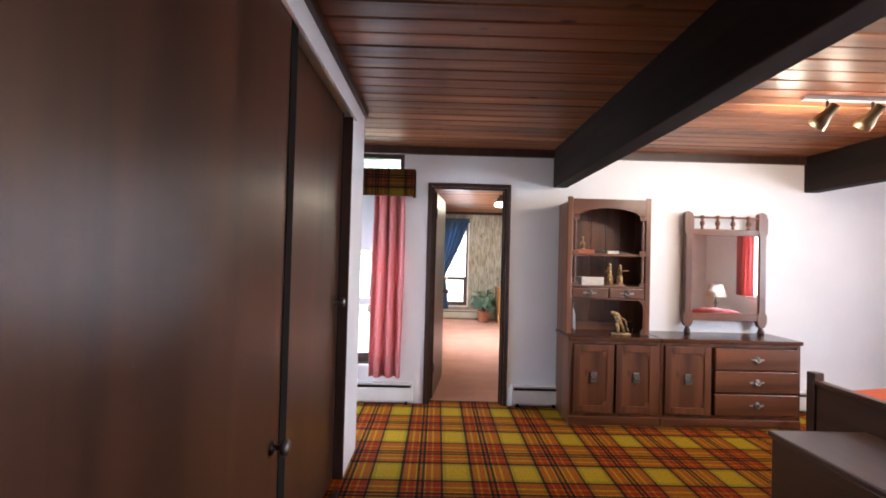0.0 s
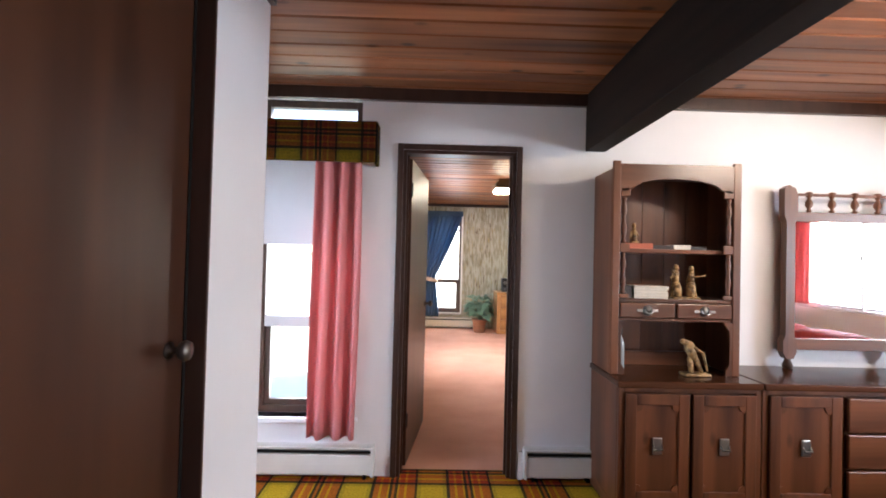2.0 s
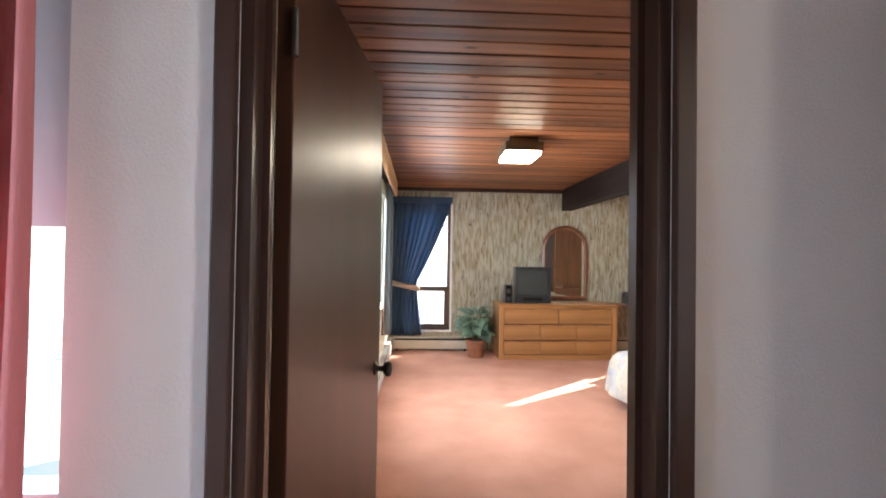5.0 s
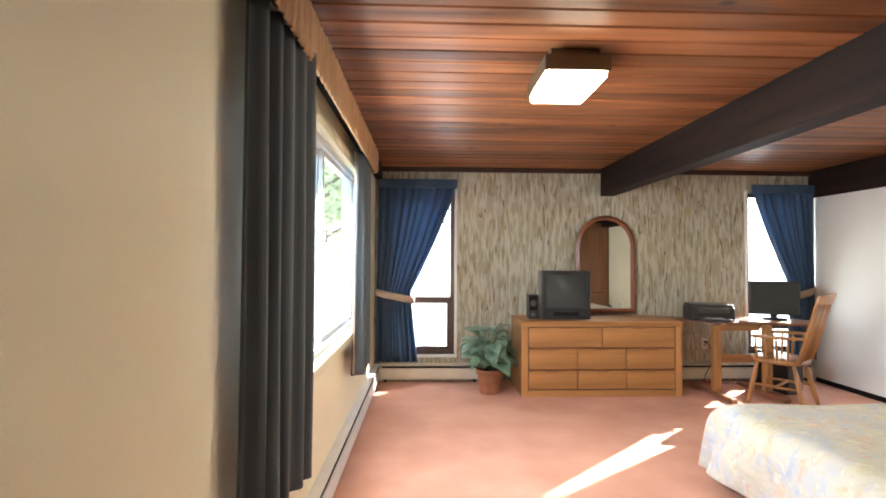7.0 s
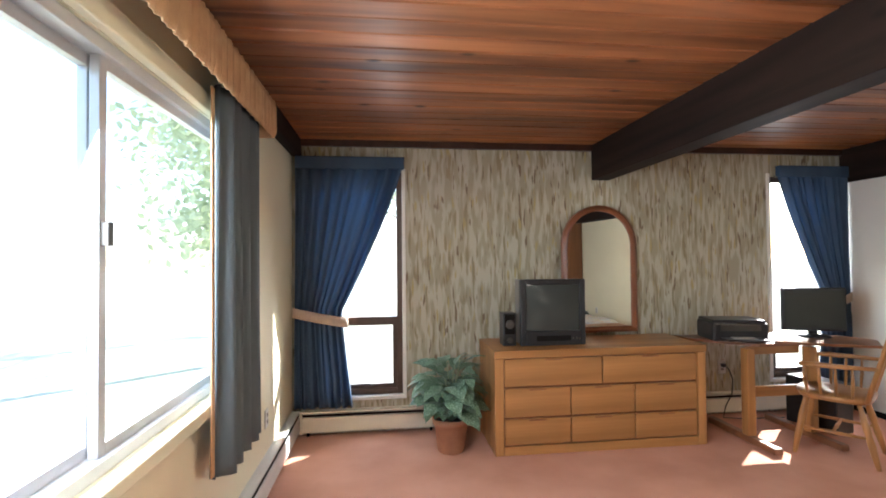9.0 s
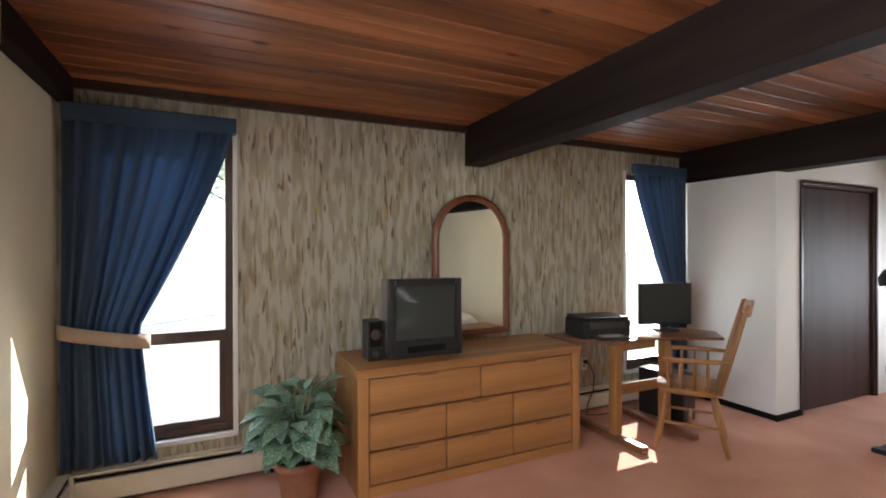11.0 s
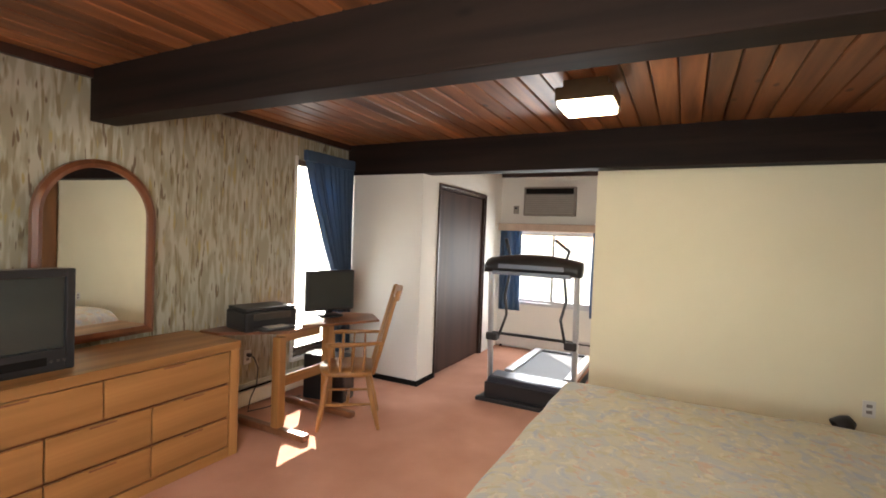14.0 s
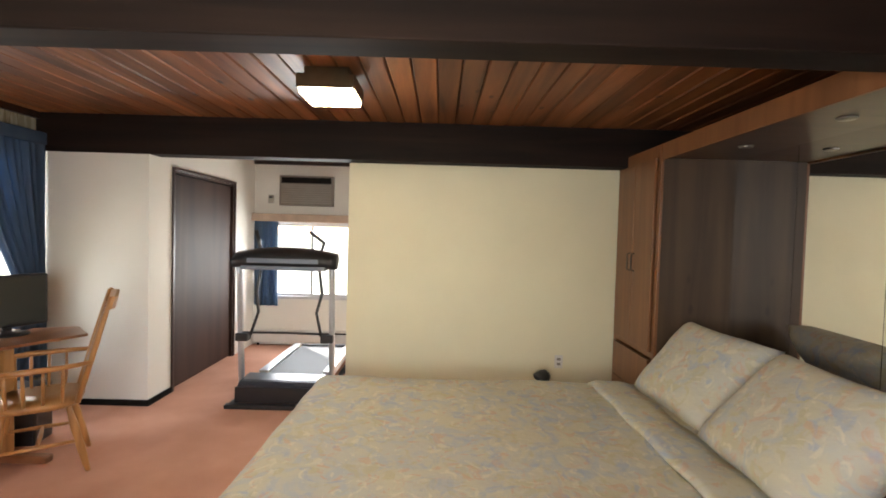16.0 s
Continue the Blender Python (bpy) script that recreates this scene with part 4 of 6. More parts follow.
def sideboard(x0, x1, label, doors, drawers):
    """A low cupboard along the wall; its front looks towards -y."""
    s = thing("sideboard", label, "sideboard", (x0, 3.66, 0), group="stained pine sideboards")
    w, yf = x1 - x0, -0.44
    part("side_panel", box(0, yf + 0.024, 0.07, 0.022, 0, 0.705, 0.003), M["pine"], s)
    part("side_panel", box(w - 0.022, yf + 0.024, 0.07, w, 0, 0.705, 0.003), M["pine"], s)
    part("back_panel", box(0.022, -0.012, 0.07, w - 0.022, 0, 0.705), M["pine"], s)
    part("bottom", box(0.022, yf + 0.024, 0.07, w - 0.022, -0.012, 0.09), M["pine_x"], s)
    part("inner_panel", box(0.022, yf + 0.05, 0.09, w - 0.022, yf + 0.055, 0.705), M["pine"], s)
    fr = bmesh.new()
    put(fr, 0, yf, 0.07, 0.03, yf + 0.022, 0.705, 0.003)
    put(fr, w - 0.03, yf, 0.07, w, yf + 0.022, 0.705, 0.003)
    put(fr, 0.03, yf, 0.68, w - 0.03, yf + 0.022, 0.705, 0.003)
    put(fr, 0.03, yf, 0.07, w - 0.03, yf + 0.022, 0.10, 0.003)
    part("face_frame", fr, M["pine"], s)
    part("plinth", box(0.0, yf - 0.012, 0.0, w, -0.01, 0.07, 0.006), M["pine_x"], s)
    part("top", box(-0.012 if x0 < 1.5 else 0.001, yf - 0.022, 0.705, w + (0.012 if x1 > 2.5 else -0.001), 0.0, 0.74, 0.008), M["pine_top"], s)
    for a, b in doors:
        cupboard_door(s, a, b, 0.105, 0.675, yf - 0.016)
    for a, b in drawers:
        for k in range(3):
            drawer(s, a, b, 0.105 + k * 0.192, 0.105 + k * 0.192 + 0.18, yf - 0.018, M["pine_x"])
    return s


sideboard(1.215, 1.985, "stained pine cupboard with two panelled doors", [(0.035, 0.375), (0.395, 0.735)], [])
sideboard(1.990, 3.185, "stained pine sideboard with one door and three drawers", [(0.035, 0.425)], [(0.46, 1.165)])


def turned(x, y, z0, z1, r):
    h = z1 - z0
    prof = [(r * 0.6, 0), (r, 0.04), (r * 0.55, 0.10), (r * 0.9, 0.22), (r * 1.05, 0.36), (r * 0.5, 0.48), (r * 0.8, 0.52), (r * 0.5, 0.56), (r * 1.05, 0.68), (r * 0.9, 0.8), (r * 0.55, 0.9), (r, 0.96), (r * 0.6, 1.0)]
    return lathe([(a, z0 + b * h) for a, b in prof], 14, at=(x, y, 0))


hutch = thing("hutch", "stained pine open hutch with an arched top and two small drawers", "hutch", (1.215, 3.66, 0.741))
HW, HD, HH = 0.735, 0.31, 1.19
part("side_panel", box(0, -HD + 0.02, 0, 0.02, 0, HH - 0.03, 0.003), M["pine"], hutch)
part("side_panel", box(HW - 0.02, -HD + 0.02, 0, HW, 0, HH - 0.03, 0.003), M["pine"], hutch)
part("top", box(0.02, -HD + 0.02, HH - 0.05, HW - 0.02, 0, HH - 0.03, 0.003), M["pine_x"], hutch)
for i in range(5):
    w5 = (HW - 0.04) / 5
    part("back_board", box(0.02 + i * w5 + 0.0015, -0.014, 0.0, 0.02 + (i + 1) * w5 - 0.0015, -0.002, HH - 0.05, 0.002), M["pine"], hutch)
part("shelf", box(0.02, -HD + 0.03, 0.685, HW - 0.02, -0.014, 0.707, 0.003), M["pine_x"], hutch)
part("shelf", box(0.02, -HD + 0.012, 0.405, HW - 0.02, -0.014, 0.425, 0.003), M["pine_x"], hutch)
part("shelf", box(0.02, -HD + 0.012, 0.300, HW - 0.02, -0.014, 0.316, 0.003), M["pine_x"], hutch)
# posts of the front, with windows for the turned spindles
for side in (0, 1):
    f0 = 0.0 if side == 0 else HW - 0.045
    in0 = 0.075 if side == 0 else HW - 0.095
    part("post", box(f0, -HD, 0, f0 + 0.045, -HD + 0.02, HH + 0.012, 0.005), M["pine"], hutch)
    a, b = (0.045, 0.10) if side == 0 else (HW - 0.10, HW - 0.045)
    for z0, z1 in ((0.427, 0.45), (0.685, 0.735), (1.00, 1.05)):
        part("bracket", box(a, -HD, z0, b, -HD + 0.02, z1, 0.004), M["pine"], hutch)
    mid = 0.068 if side == 0 else HW - 0.068
    for z0, z1 in ((0.45, 0.685), (0.735, 1.00)):
        part("spindle", turned(mid, -HD + 0.012, z0, z1, 0.016), M["pine"], hutch, "", True)
    # scalloped lower bracket
    bm = bmesh.new()
    sec = [(0.0, 0.0), (0.035, 0.0), (0.035, 0.03), (0.015, 0.06), (0.012, 0.20), (0.018, 0.26), (0.05, 0.30), (0.0, 0.30)]
    pts = [(0.045 + p, q) if side == 0 else (HW - 0.045 - p, q) for p, q in sec]
    fv = [bm.verts.new((p, -HD, q)) for p, q in pts]
    bv = [bm.verts.new((p, -HD + 0.018, q)) for p, q in pts]
    bm.faces.new(fv)
    bm.faces.new(bv[::-1])
    for i in range(len(pts)):
        j = (i + 1) % len(pts)
        bm.faces.new((fv[i], fv[j], bv[j], bv[i]))
    bmesh.ops.recalc_face_normals(bm, faces=bm.faces)
    part("scroll", bm, M["pine"], hutch)
# the arched rail
bm = bmesh.new()
n = 20
lo, hi = [], []
for i in range(n + 1):
    u = i / n
    x = 0.045 + (HW - 0.09) * u
    e = (u - 0.5) * 2
    z = 1.03 + 0.075 * math.sqrt(max(0.0, 1 - (e / 0.82) ** 2)) if abs(e) < 0.82 else 1.03
    lo.append((x, z))
    hi.append((x, HH - 0.005))
vf = [[bm.verts.new((x, y, z)) for x, z in row] for y in (-HD, -HD + 0.02) for row in (lo, hi)]
for i in range(n):
    bm.faces.new((vf[0][i], vf[0][i + 1], vf[1][i + 1], vf[1][i]))
    bm.faces.new((vf[2][i], vf[3][i], vf[3][i + 1], vf[2][i + 1]))
    bm.faces.new((vf[0][i], vf[2][i], vf[2][i + 1], vf[0][i + 1]))
    bm.faces.new((vf[1][i], vf[1][i + 1], vf[3][i + 1], vf[3][i]))
bmesh.ops.recalc_face_normals(bm, faces=bm.faces)
part("arched_rail", bm, M["pine_x"], hutch)
part("apron", box(0.04, -0.05, 0.0, HW - 0.04, -0.03, 0.085, 0.003), M["pine_x"], hutch)
drawer(hutch, 0.05, 0.36, 0.319, 0.402, -HD - 0.004, M["pine_x"])
drawer(hutch, 0.375, 0.685, 0.319, 0.402, -HD - 0.004, M["pine_x"])
part("divider", box(0.362, -HD + 0.014, 0.318, 0.373, -0.02, 0.403), M["pine"], hutch)


def book(at, w, d, h, material, label, turn=0.0):
    b = thing("book", label, "book", at, turn, group="books on the hutch")
    part("cover", box(0, 0, 0, w, d, 0.003, 0.001), material, b)
    part("cover", box(0, 0, h - 0.003, w, d, h, 0.001), material, b)
    part("spine", box(0, 0, 0.003, w, 0.003, h - 0.003), material, b)
    part("pages", box(0.003, 0.0035, 0.003, w - 0.003, d - 0.003, h - 0.003), M["paper_white"], b)
    return b


S1, S2, BT = 0.741 + 0.708, 0.741 + 0.426, 0.742
book((1.31, 3.39, S1), 0.155, 0.12, 0.032, M["paper_red"], "red covered book lying on the top shelf")
book((1.47, 3.40, S1), 0.11, 0.13, 0.022, M["paper_dark"], "dark covered book lying on the top shelf")
book((1.585, 3.39, S1), 0.10, 0.12, 0.026, M["paper_white"], "cream covered book lying on the top shelf", 2)
book((1.69, 3.40, S1), 0.09, 0.11, 0.018, M["paper_dark"], "thin dark book lying on the top shelf")
for k in range(4):
    book((1.355 + 0.003 * (k % 2), 3.38, S2 + 0.0175 * k), 0.195, 0.13, 0.017, M["paper_white"], "pale book in a flat stack of four", 1.5 * (k % 3 - 1))
book((1.29, 3.39, S2), 0.06, 0.14, 0.07, M["paper_dark"], "dark book beside the pale stack")


def figurine(name, at, blobs, label, base=(0.05, 0.04, 0.012)):
    """A small carved figure, one plain mesh built of rounded limbs on a base."""
    bm = bmesh.new()
    put(bm, -base[0], -base[1], 0, base[0], base[1], base[2], 0.004)
    for a, b, r0, r1 in blobs:
        tube(bm, a, b, r0, r1, 10)
        for p, r in ((a, r0), (b, r1)):
            bmesh.ops.create_uvsphere(bm, u_segments=10, v_segments=6, radius=r, matrix=Matrix.Translation(p))
    ob = mesh_object(name, bm, M["figurine"], True)
    ob.location = at
    return tagged(ob, label, "figurine")


figurine("figurine", (1.375, 3.44, S1 + 0.032), [((0, 0, 0.01), (0, 0, 0.06), 0.020, 0.016), ((0, 0, 0.06), (0, 0, 0.085), 0.012, 0.010), ((0, 0, 0.10), (0, 0, 0.108), 0.011, 0.011), ((-0.015, 0, 0.065), (-0.025, -0.01, 0.03), 0.006, 0.005), ((0.015, 0, 0.065), (0.022, -0.01, 0.04), 0.006, 0.005)], "small carved standing figure on the red book", (0.022, 0.022, 0.01))
musician = [((-0.05, -0.03, 0.03), (-0.05, -0.03, 0.062), 0.022, 0.024), ((0.03, -0.03, 0.03), (0.03, -0.03, 0.062), 0.022, 0.024), ((-0.06, -0.02, 0.14), (-0.09, -0.03, 0.17), 0.006, 0.004), ((-0.045, 0, 0.01), (-0.045, 0, 0.075), 0.028, 0.026), ((-0.045, 0.01, 0.09), (-0.045, 0, 0.15), 0.022, 0.018), ((-0.045, 0, 0.175), (-0.045, 0, 0.182), 0.016, 0.015), ((-0.06, -0.01, 0.14), (-0.09, -0.03, 0.12), 0.008, 0.006), ((0.045, 0, 0.01), (0.045, 0, 0.075), 0.028, 0.026), ((0.045, 0.01, 0.09), (0.045, 0, 0.145), 0.022, 0.018), ((0.045, 0, 0.168), (0.045, 0, 0.176), 0.016, 0.015), ((0.05, -0.02, 0.125), (0.11, -0.03, 0.135), 0.006, 0.004), ((-0.03, -0.02, 0.03), (-0.03, -0.03, 0.005), 0.008, 0.008), ((0.06, -0.02, 0.03), (0.06, -0.03, 0.005), 0.008, 0.008)]
figurine("figurine", (1.665, 3.43, S2), musician, "carved pair of seated musicians on the shelf", (0.08, 0.05, 0.01))
golfer = [((-0.02, 0, 0.015), (-0.03, 0, 0.09), 0.014, 0.016), ((0.04, 0, 0.015), (0.0, 0, 0.10), 0.012, 0.016), ((-0.01, 0, 0.10), (-0.035, 0, 0.165), 0.024, 0.028), ((-0.04, 0, 0.175), (-0.075, -0.01, 0.19), 0.018, 0.016), ((-0.02, -0.02, 0.16), (0.03, -0.03, 0.13), 0.009, 0.007), ((0.03, -0.03, 0.13), (0.06, -0.02, 0.03), 0.007, 0.005)]
figurine("figurine", (1.70, 3.36, BT), golfer, "carved bending figure on an oval base", (0.075, 0.04, 0.014))
bt = thing("bottle", "grey glass bottle with a dark cap", "bottle", (1.285, 3.40, BT))
part("glass", lathe([(0.0, 0.0), (0.026, 0.0), (0.028, 0.02), (0.028, 0.16), (0.020, 0.19), (0.012, 0.205), (0.012, 0.22)], 20), M["bottle"], bt, "", True)
part("cap", lathe([(0.014, 0.215), (0.016, 0.22), (0.016, 0.25), (0.010, 0.258), (0.0, 0.26)], 16), M["black"], bt, "", True)

# dresser mirror with a spindle gallery
mir = thing("dresser_mirror", "stained pine mirror with turned gallery standing on the sideboard", "mirror", (2.37, 3.60, 0.741))
MW, MH = 0.775, 1.12
for x in (0.0, MW - 0.085):
    bm = bmesh.new()
    prof = [(0.02, 0.06), (0.065, 0.06), (0.085, 0.10), (0.085, 0.17), (0.07, 0.20), (0.07, 0.90), (0.085, 0.94), (0.085, 1.06), (0.07, 1.11), (0.03, 1.13), (0.0, 1.11), (0.0, 0.94), (0.015, 0.90), (0.015, 0.20), (0.0, 0.17), (0.0, 0.10)]
    fv = [bm.verts.new((x + p, -0.02, q)) for p, q in prof]
    bv = [bm.verts.new((x + p, 0.03, q)) for p, q in prof]
    bm.faces.new(fv)
    bm.faces.new(bv[::-1])
    for i in range(len(prof)):
        j = (i + 1) % len(prof)
        bm.faces.new((fv[i], fv[j], bv[j], bv[i]))
    bmesh.ops.recalc_face_normals(bm, faces=bm.faces)
    part("post", bm, M["pine"], mir)
    part("foot", lathe([(0.028, 0), (0.03, 0.02), (0.018, 0.05), (0.02, 0.062)], 14, at=(x + 0.043, 0.0, 0)), M["walnut"], mir, "", True)
part("rail", box(0.07, -0.014, 0.115, MW - 0.07, 0.02, 0.185, 0.004), M["pine_x"], mir)
part("rail", box(0.07, -0.014, 0.905, MW - 0.07, 0.02, 0.965, 0.004), M["pine_x"], mir)
part("rail", box(0.07, -0.006, 1.065, MW - 0.07, 0.012, 1.082, 0.003), M["pine_x"], mir)
for k in range(4):
    x = 0.17 + k * (MW - 0.34) / 3
    part("spindle", lathe([(0.010, 0.966), (0.018, 0.975), (0.008, 0.985), (0.022, 1.01), (0.020, 1.03), (0.008, 1.05), (0.014, 1.06), (0.022, 1.075), (0.018, 1.09), (0.0, 1.095)], 14, at=(x, 0.003, 0)), M["pine"], mir, "", True)
part("glass", box(0.075, -0.004, 0.18, MW - 0.075, 0.004, 0.91), M["mirror"], mir, "clear mirror glass")

# bed with a dark footboard, and a chest at its foot
bd = thing("bed", "dark wooden bed with an orange spread and white sheets", "bed", (2.58, 0.62, 0))
for y in (0.0, 1.70):
    part("post", box(0, y, 0, 0.07, y + 0.07, 0.68 if y else 0.62, 0.008), M["walnut"], bd)
part("footboard", box(0.015, 0.07, 0.14, 0.05, 1.70, 0.60, 0.006), M["walnut"], bd)
part("footboard_cap", box(0.005, 0.07, 0.60, 0.062, 1.70, 0.63, 0.006), M["walnut"], bd)
part("side_rail", box(0.07, 0.02, 0.2, 2.0, 0.05, 0.38, 0.004), M["walnut"], bd)
part("side_rail", box(0.07, 1.72, 0.2, 2.0, 1.75, 0.38, 0.004), M["walnut"], bd)
part("mattress", box(0.08, 0.06, 0.25, 2.0, 1.71, 0.55, 0.05), M["sheet"], bd)
part("headboard", box(2.0, 0.0, 0.0, 2.05, 1.77, 0.60, 0.01), M["walnut"], bd)
bm = bmesh.new()
G = []
for i in range(25):
    row = []
    for j in range(41):
        u, w = i / 24, j / 40
        x, y = 0.10 + 1.25 * u, -0.02 + 1.81 * w
        edge = max(0.0, abs(w - 0.5) - 0.44) / 0.06
        z = 0.60 + 0.018 * math.sin(7 * u + 5 * w) - 0.32 * edge ** 1.5 - (0.10 * (max(0.0, 0.06 - u) / 0.06) ** 2)
        row.append(bm.verts.new((x, y, z)))
    G.append(row)
for a, b in zip(G, G[1:]):
    for j in range(40):
        bm.faces.new((a[j], b[j], b[j + 1], a[j + 1]))
sp = part("bedspread", bm, M["orange_cloth"], bd, "orange bedspread", True)
so = sp.modifiers.new("thickness", 'SOLIDIFY')
so.thickness = 0.01


def pillow(name, at, rx, rz, w, d, t, material, label, group):
    bm = bmesh.new()
    n = 20
    tops, bots = [], []
    for i in range(n + 1):
        ra, rb = [], []
        for j in range(n + 1):
            u, v = i / n * 2 - 1, j / n * 2 - 1
            e = max(0.0, (1 - u ** 4) * (1 - v ** 4)) ** 0.45
            x = u * w / 2 * (1 - 0.07 * (1 - abs(v)) * abs(u) ** 3)
            y = v * d / 2 * (1 - 0.07 * (1 - abs(u)) * abs(v) ** 3)
            wob = 0.008 * noise.noise(Vector((u * 2.4 + w, v * 2.4, d)))
            ra.append(bm.verts.new((x, y, t / 2 * e + wob)))
            rb.append(bm.verts.new((x, y, -t / 2 * e + wob - 0.002)))
        tops.append(ra)
        bots.append(rb)
    for i in range(n):
        for j in range(n):
            bm.faces.new((tops[i][j], tops[i + 1][j], tops[i + 1][j + 1], tops[i][j + 1]))
            bm.faces.new((bots[i][j], bots[i][j + 1], bots[i + 1][j + 1], bots[i + 1][j]))
    bmesh.ops.remove_doubles(bm, verts=bm.verts, dist=0.003)
    ob = mesh_object(name, bm, material, True)
    ob.matrix_world = pose(*at, rx, 0, rz)
    return tagged(ob, label, "pillow", group)


pillow("pillow", (4.20, 1.05, 0.63), 0, 90, 0.70, 0.48, 0.20, M["red_cloth"], "plump red pillow on the white sheets", "red pillows")
pillow("pillow", (4.20, 1.85, 0.63), 0, 90, 0.70, 0.48, 0.20, M["red_cloth"], "plump red pillow on the white sheets", "red pillows")

ch = thing("blanket_chest", "dark stained wooden chest at the foot of the bed", "chest", (1.92, 0.52, 0))
part("body", box(0.015, 0.015, 0.0, 0.535, 1.285, 0.44, 0.005), M["walnut"], ch)
part("lid", box(0.0, 0.0, 0.442, 0.55, 1.30, 0.475, 0.008), M["walnut"], ch)
part("plinth", box(0.0, 0.0, 0.0, 0.014, 1.30, 0.07, 0.003), M["walnut"], ch)

ns = thing("nightstand", "dark wooden nightstand beside the bed", "nightstand", (4.86, -0.66, 0))
part("body", box(0, 0, 0.06, 0.42, 0.42, 0.52, 0.006), M["walnut"], ns)
part("top", box(-0.015, -0.015, 0.521, 0.435, 0.435, 0.545, 0.006), M["walnut"], ns)
for k in range(2):
    part("drawer", box(-0.014, 0.02, 0.09 + k * 0.215, -0.001, 0.40, 0.29 + k * 0.215, 0.004), M["pine_x"], ns)
part("plinth", box(0.01, 0.01, 0, 0.41, 0.41, 0.06), M["walnut"], ns)
tl = thing("table_lamp", "table lamp with a white cloth shade on the nightstand", "lamp", (5.07, -0.45, 0.546))
part("base", lathe([(0.0, 0.0), (0.07, 0.0), (0.07, 0.012), (0.018, 0.03), (0.014, 0.10), (0.03, 0.15), (0.012, 0.20), (0.010, 0.30), (0.0, 0.30)], 24), M["pewter"], tl, "", True)
part("shade", lathe([(0.17, 0.26), (0.11, 0.48), (0.107, 0.48), (0.167, 0.26)], 28), M["lampshade"], tl, "white cloth shade", True)


# ---- the salmon room ----
dr = thing("dresser", "honey oak dresser with eight flush drawers", "dresser", (1.40, 9.88, 0))
DW, DF = 1.64, -0.55
part("side_panel", box(0, DF, 0.0, 0.065, 0, 0.70, 0.004), M["oak_z"], dr)
part("side_panel", box(DW - 0.065, DF, 0.0, DW, 0, 0.70, 0.004), M["oak_z"], dr)
part("top", box(-0.004, DF - 0.008, 0.702, DW + 0.004, 0, 0.757, 0.005), M["oak"], dr)
part("plinth", box(0.067, DF + 0.002, 0.0, DW - 0.067, DF + 0.025, 0.065, 0.003), M["oak"], dr)
part("back_panel", box(0.067, -0.02, 0.0, DW - 0.067, 0, 0.70), M["oak_z"], dr)
part("carcass", box(0.067, DF + 0.03, 0.066, DW - 0.067, DF + 0.04, 0.70), M["cherry"], dr)
gap, x0, x1 = 0.007, 0.07, DW - 0.07
rows = [(0.070, 0.262, [0, 1 / 3, 2 / 3, 1]), (0.269, 0.482, [0, 1 / 3, 2 / 3, 1]), (0.489, 0.697, [0, 0.5, 1])]
for z0, z1, cuts in rows:
    for a, b in zip(cuts, cuts[1:]):
        d = drawer(dr, x0 + (x1 - x0) * a + gap / 2, x0 + (x1 - x0) * b - gap / 2, z0 + gap / 2, z1 - gap / 2, DF + 0.004, M["oak"], False)
        w = (x1 - x0) * (b - a)
        part("finger_pull", box(w / 2 - 0.07, -0.004, (z1 - z0) - 0.022, w / 2 + 0.06, 0.0, (z1 - z0) - 0.012, 0.0015), M["cherry"], d)

TOP = 0.758
tv = thing("television", "old grey tube television, switched off, on the dresser", "television", (1.64, 9.47, TOP))
bm = bmesh.new()
v0 = [bm.verts.new(p) for p in ((0, 0.05, 0.012), (0.51, 0.05, 0.012), (0.51, 0.05, 0.50), (0, 0.05, 0.50))]
v1 = [bm.verts.new(p) for p in ((0, 0.16, 0.012), (0.51, 0.16, 0.012), (0.51, 0.16, 0.50), (0, 0.16, 0.50))]
v2 = [bm.verts.new(p) for p in ((0.10, 0.38, 0.03), (0.41, 0.38, 0.03), (0.41, 0.38, 0.38), (0.10, 0.38, 0.38))]
for a, b in ((v0, v1), (v1, v2)):
    for i in range(4):
        bm.faces.new((a[i], a[(i + 1) % 4], b[(i + 1) % 4], b[i]))
bm.faces.new(v2)
bm.faces.new(v0[::-1])
bmesh.ops.recalc_face_normals(bm, faces=bm.faces)
part("cabinet", bm, M["tv_side"], tv, "beige grey plastic back shell")
bz = bmesh.new()
put(bz, 0, 0, 0.0, 0.04, 0.05, 0.505, 0.006)
put(bz, 0.47, 0, 0.0, 0.51, 0.05, 0.505, 0.006)
put(bz, 0.04, 0, 0.0, 0.47, 0.05, 0.11, 0.006)
put(bz, 0.04, 0, 0.465, 0.47, 0.05, 0.505, 0.006)
part("bezel", bz, M["black"], tv)
bm = bmesh.new()
n = 14
g = [[bm.verts.new((0.04 + 0.43 * i / n, 0.022 - 0.016 * (1 - (2 * i / n - 1) ** 2) * (1 - (2 * j / n - 1) ** 2), 0.11 + 0.355 * j / n)) for j in range(n + 1)] for i in range(n + 1)]
for a, b in zip(g, g[1:]):
    for j in range(n):
        bm.faces.new((a[j], b[j], b[j + 1], a[j + 1]))
part("screen", bm, M["screen"], tv, "curved grey screen", True)
part("control_strip", box(0.12, -0.003, 0.035, 0.39, 0.0, 0.075, 0.002), M["slot"], tv)
for x in (0.40, 0.43, 0.455):
    part("button", box(x, -0.005, 0.045, x + 0.014, 0.0, 0.057, 0.002), M["pewter"], tv)
sk = thing("loudspeaker", "small dark loudspeaker beside the television", "loudspeaker", (1.51, 9.50, TOP))
part("cabinet", box(0, 0, 0, 0.10, 0.13, 0.25, 0.006), M["black"], sk)
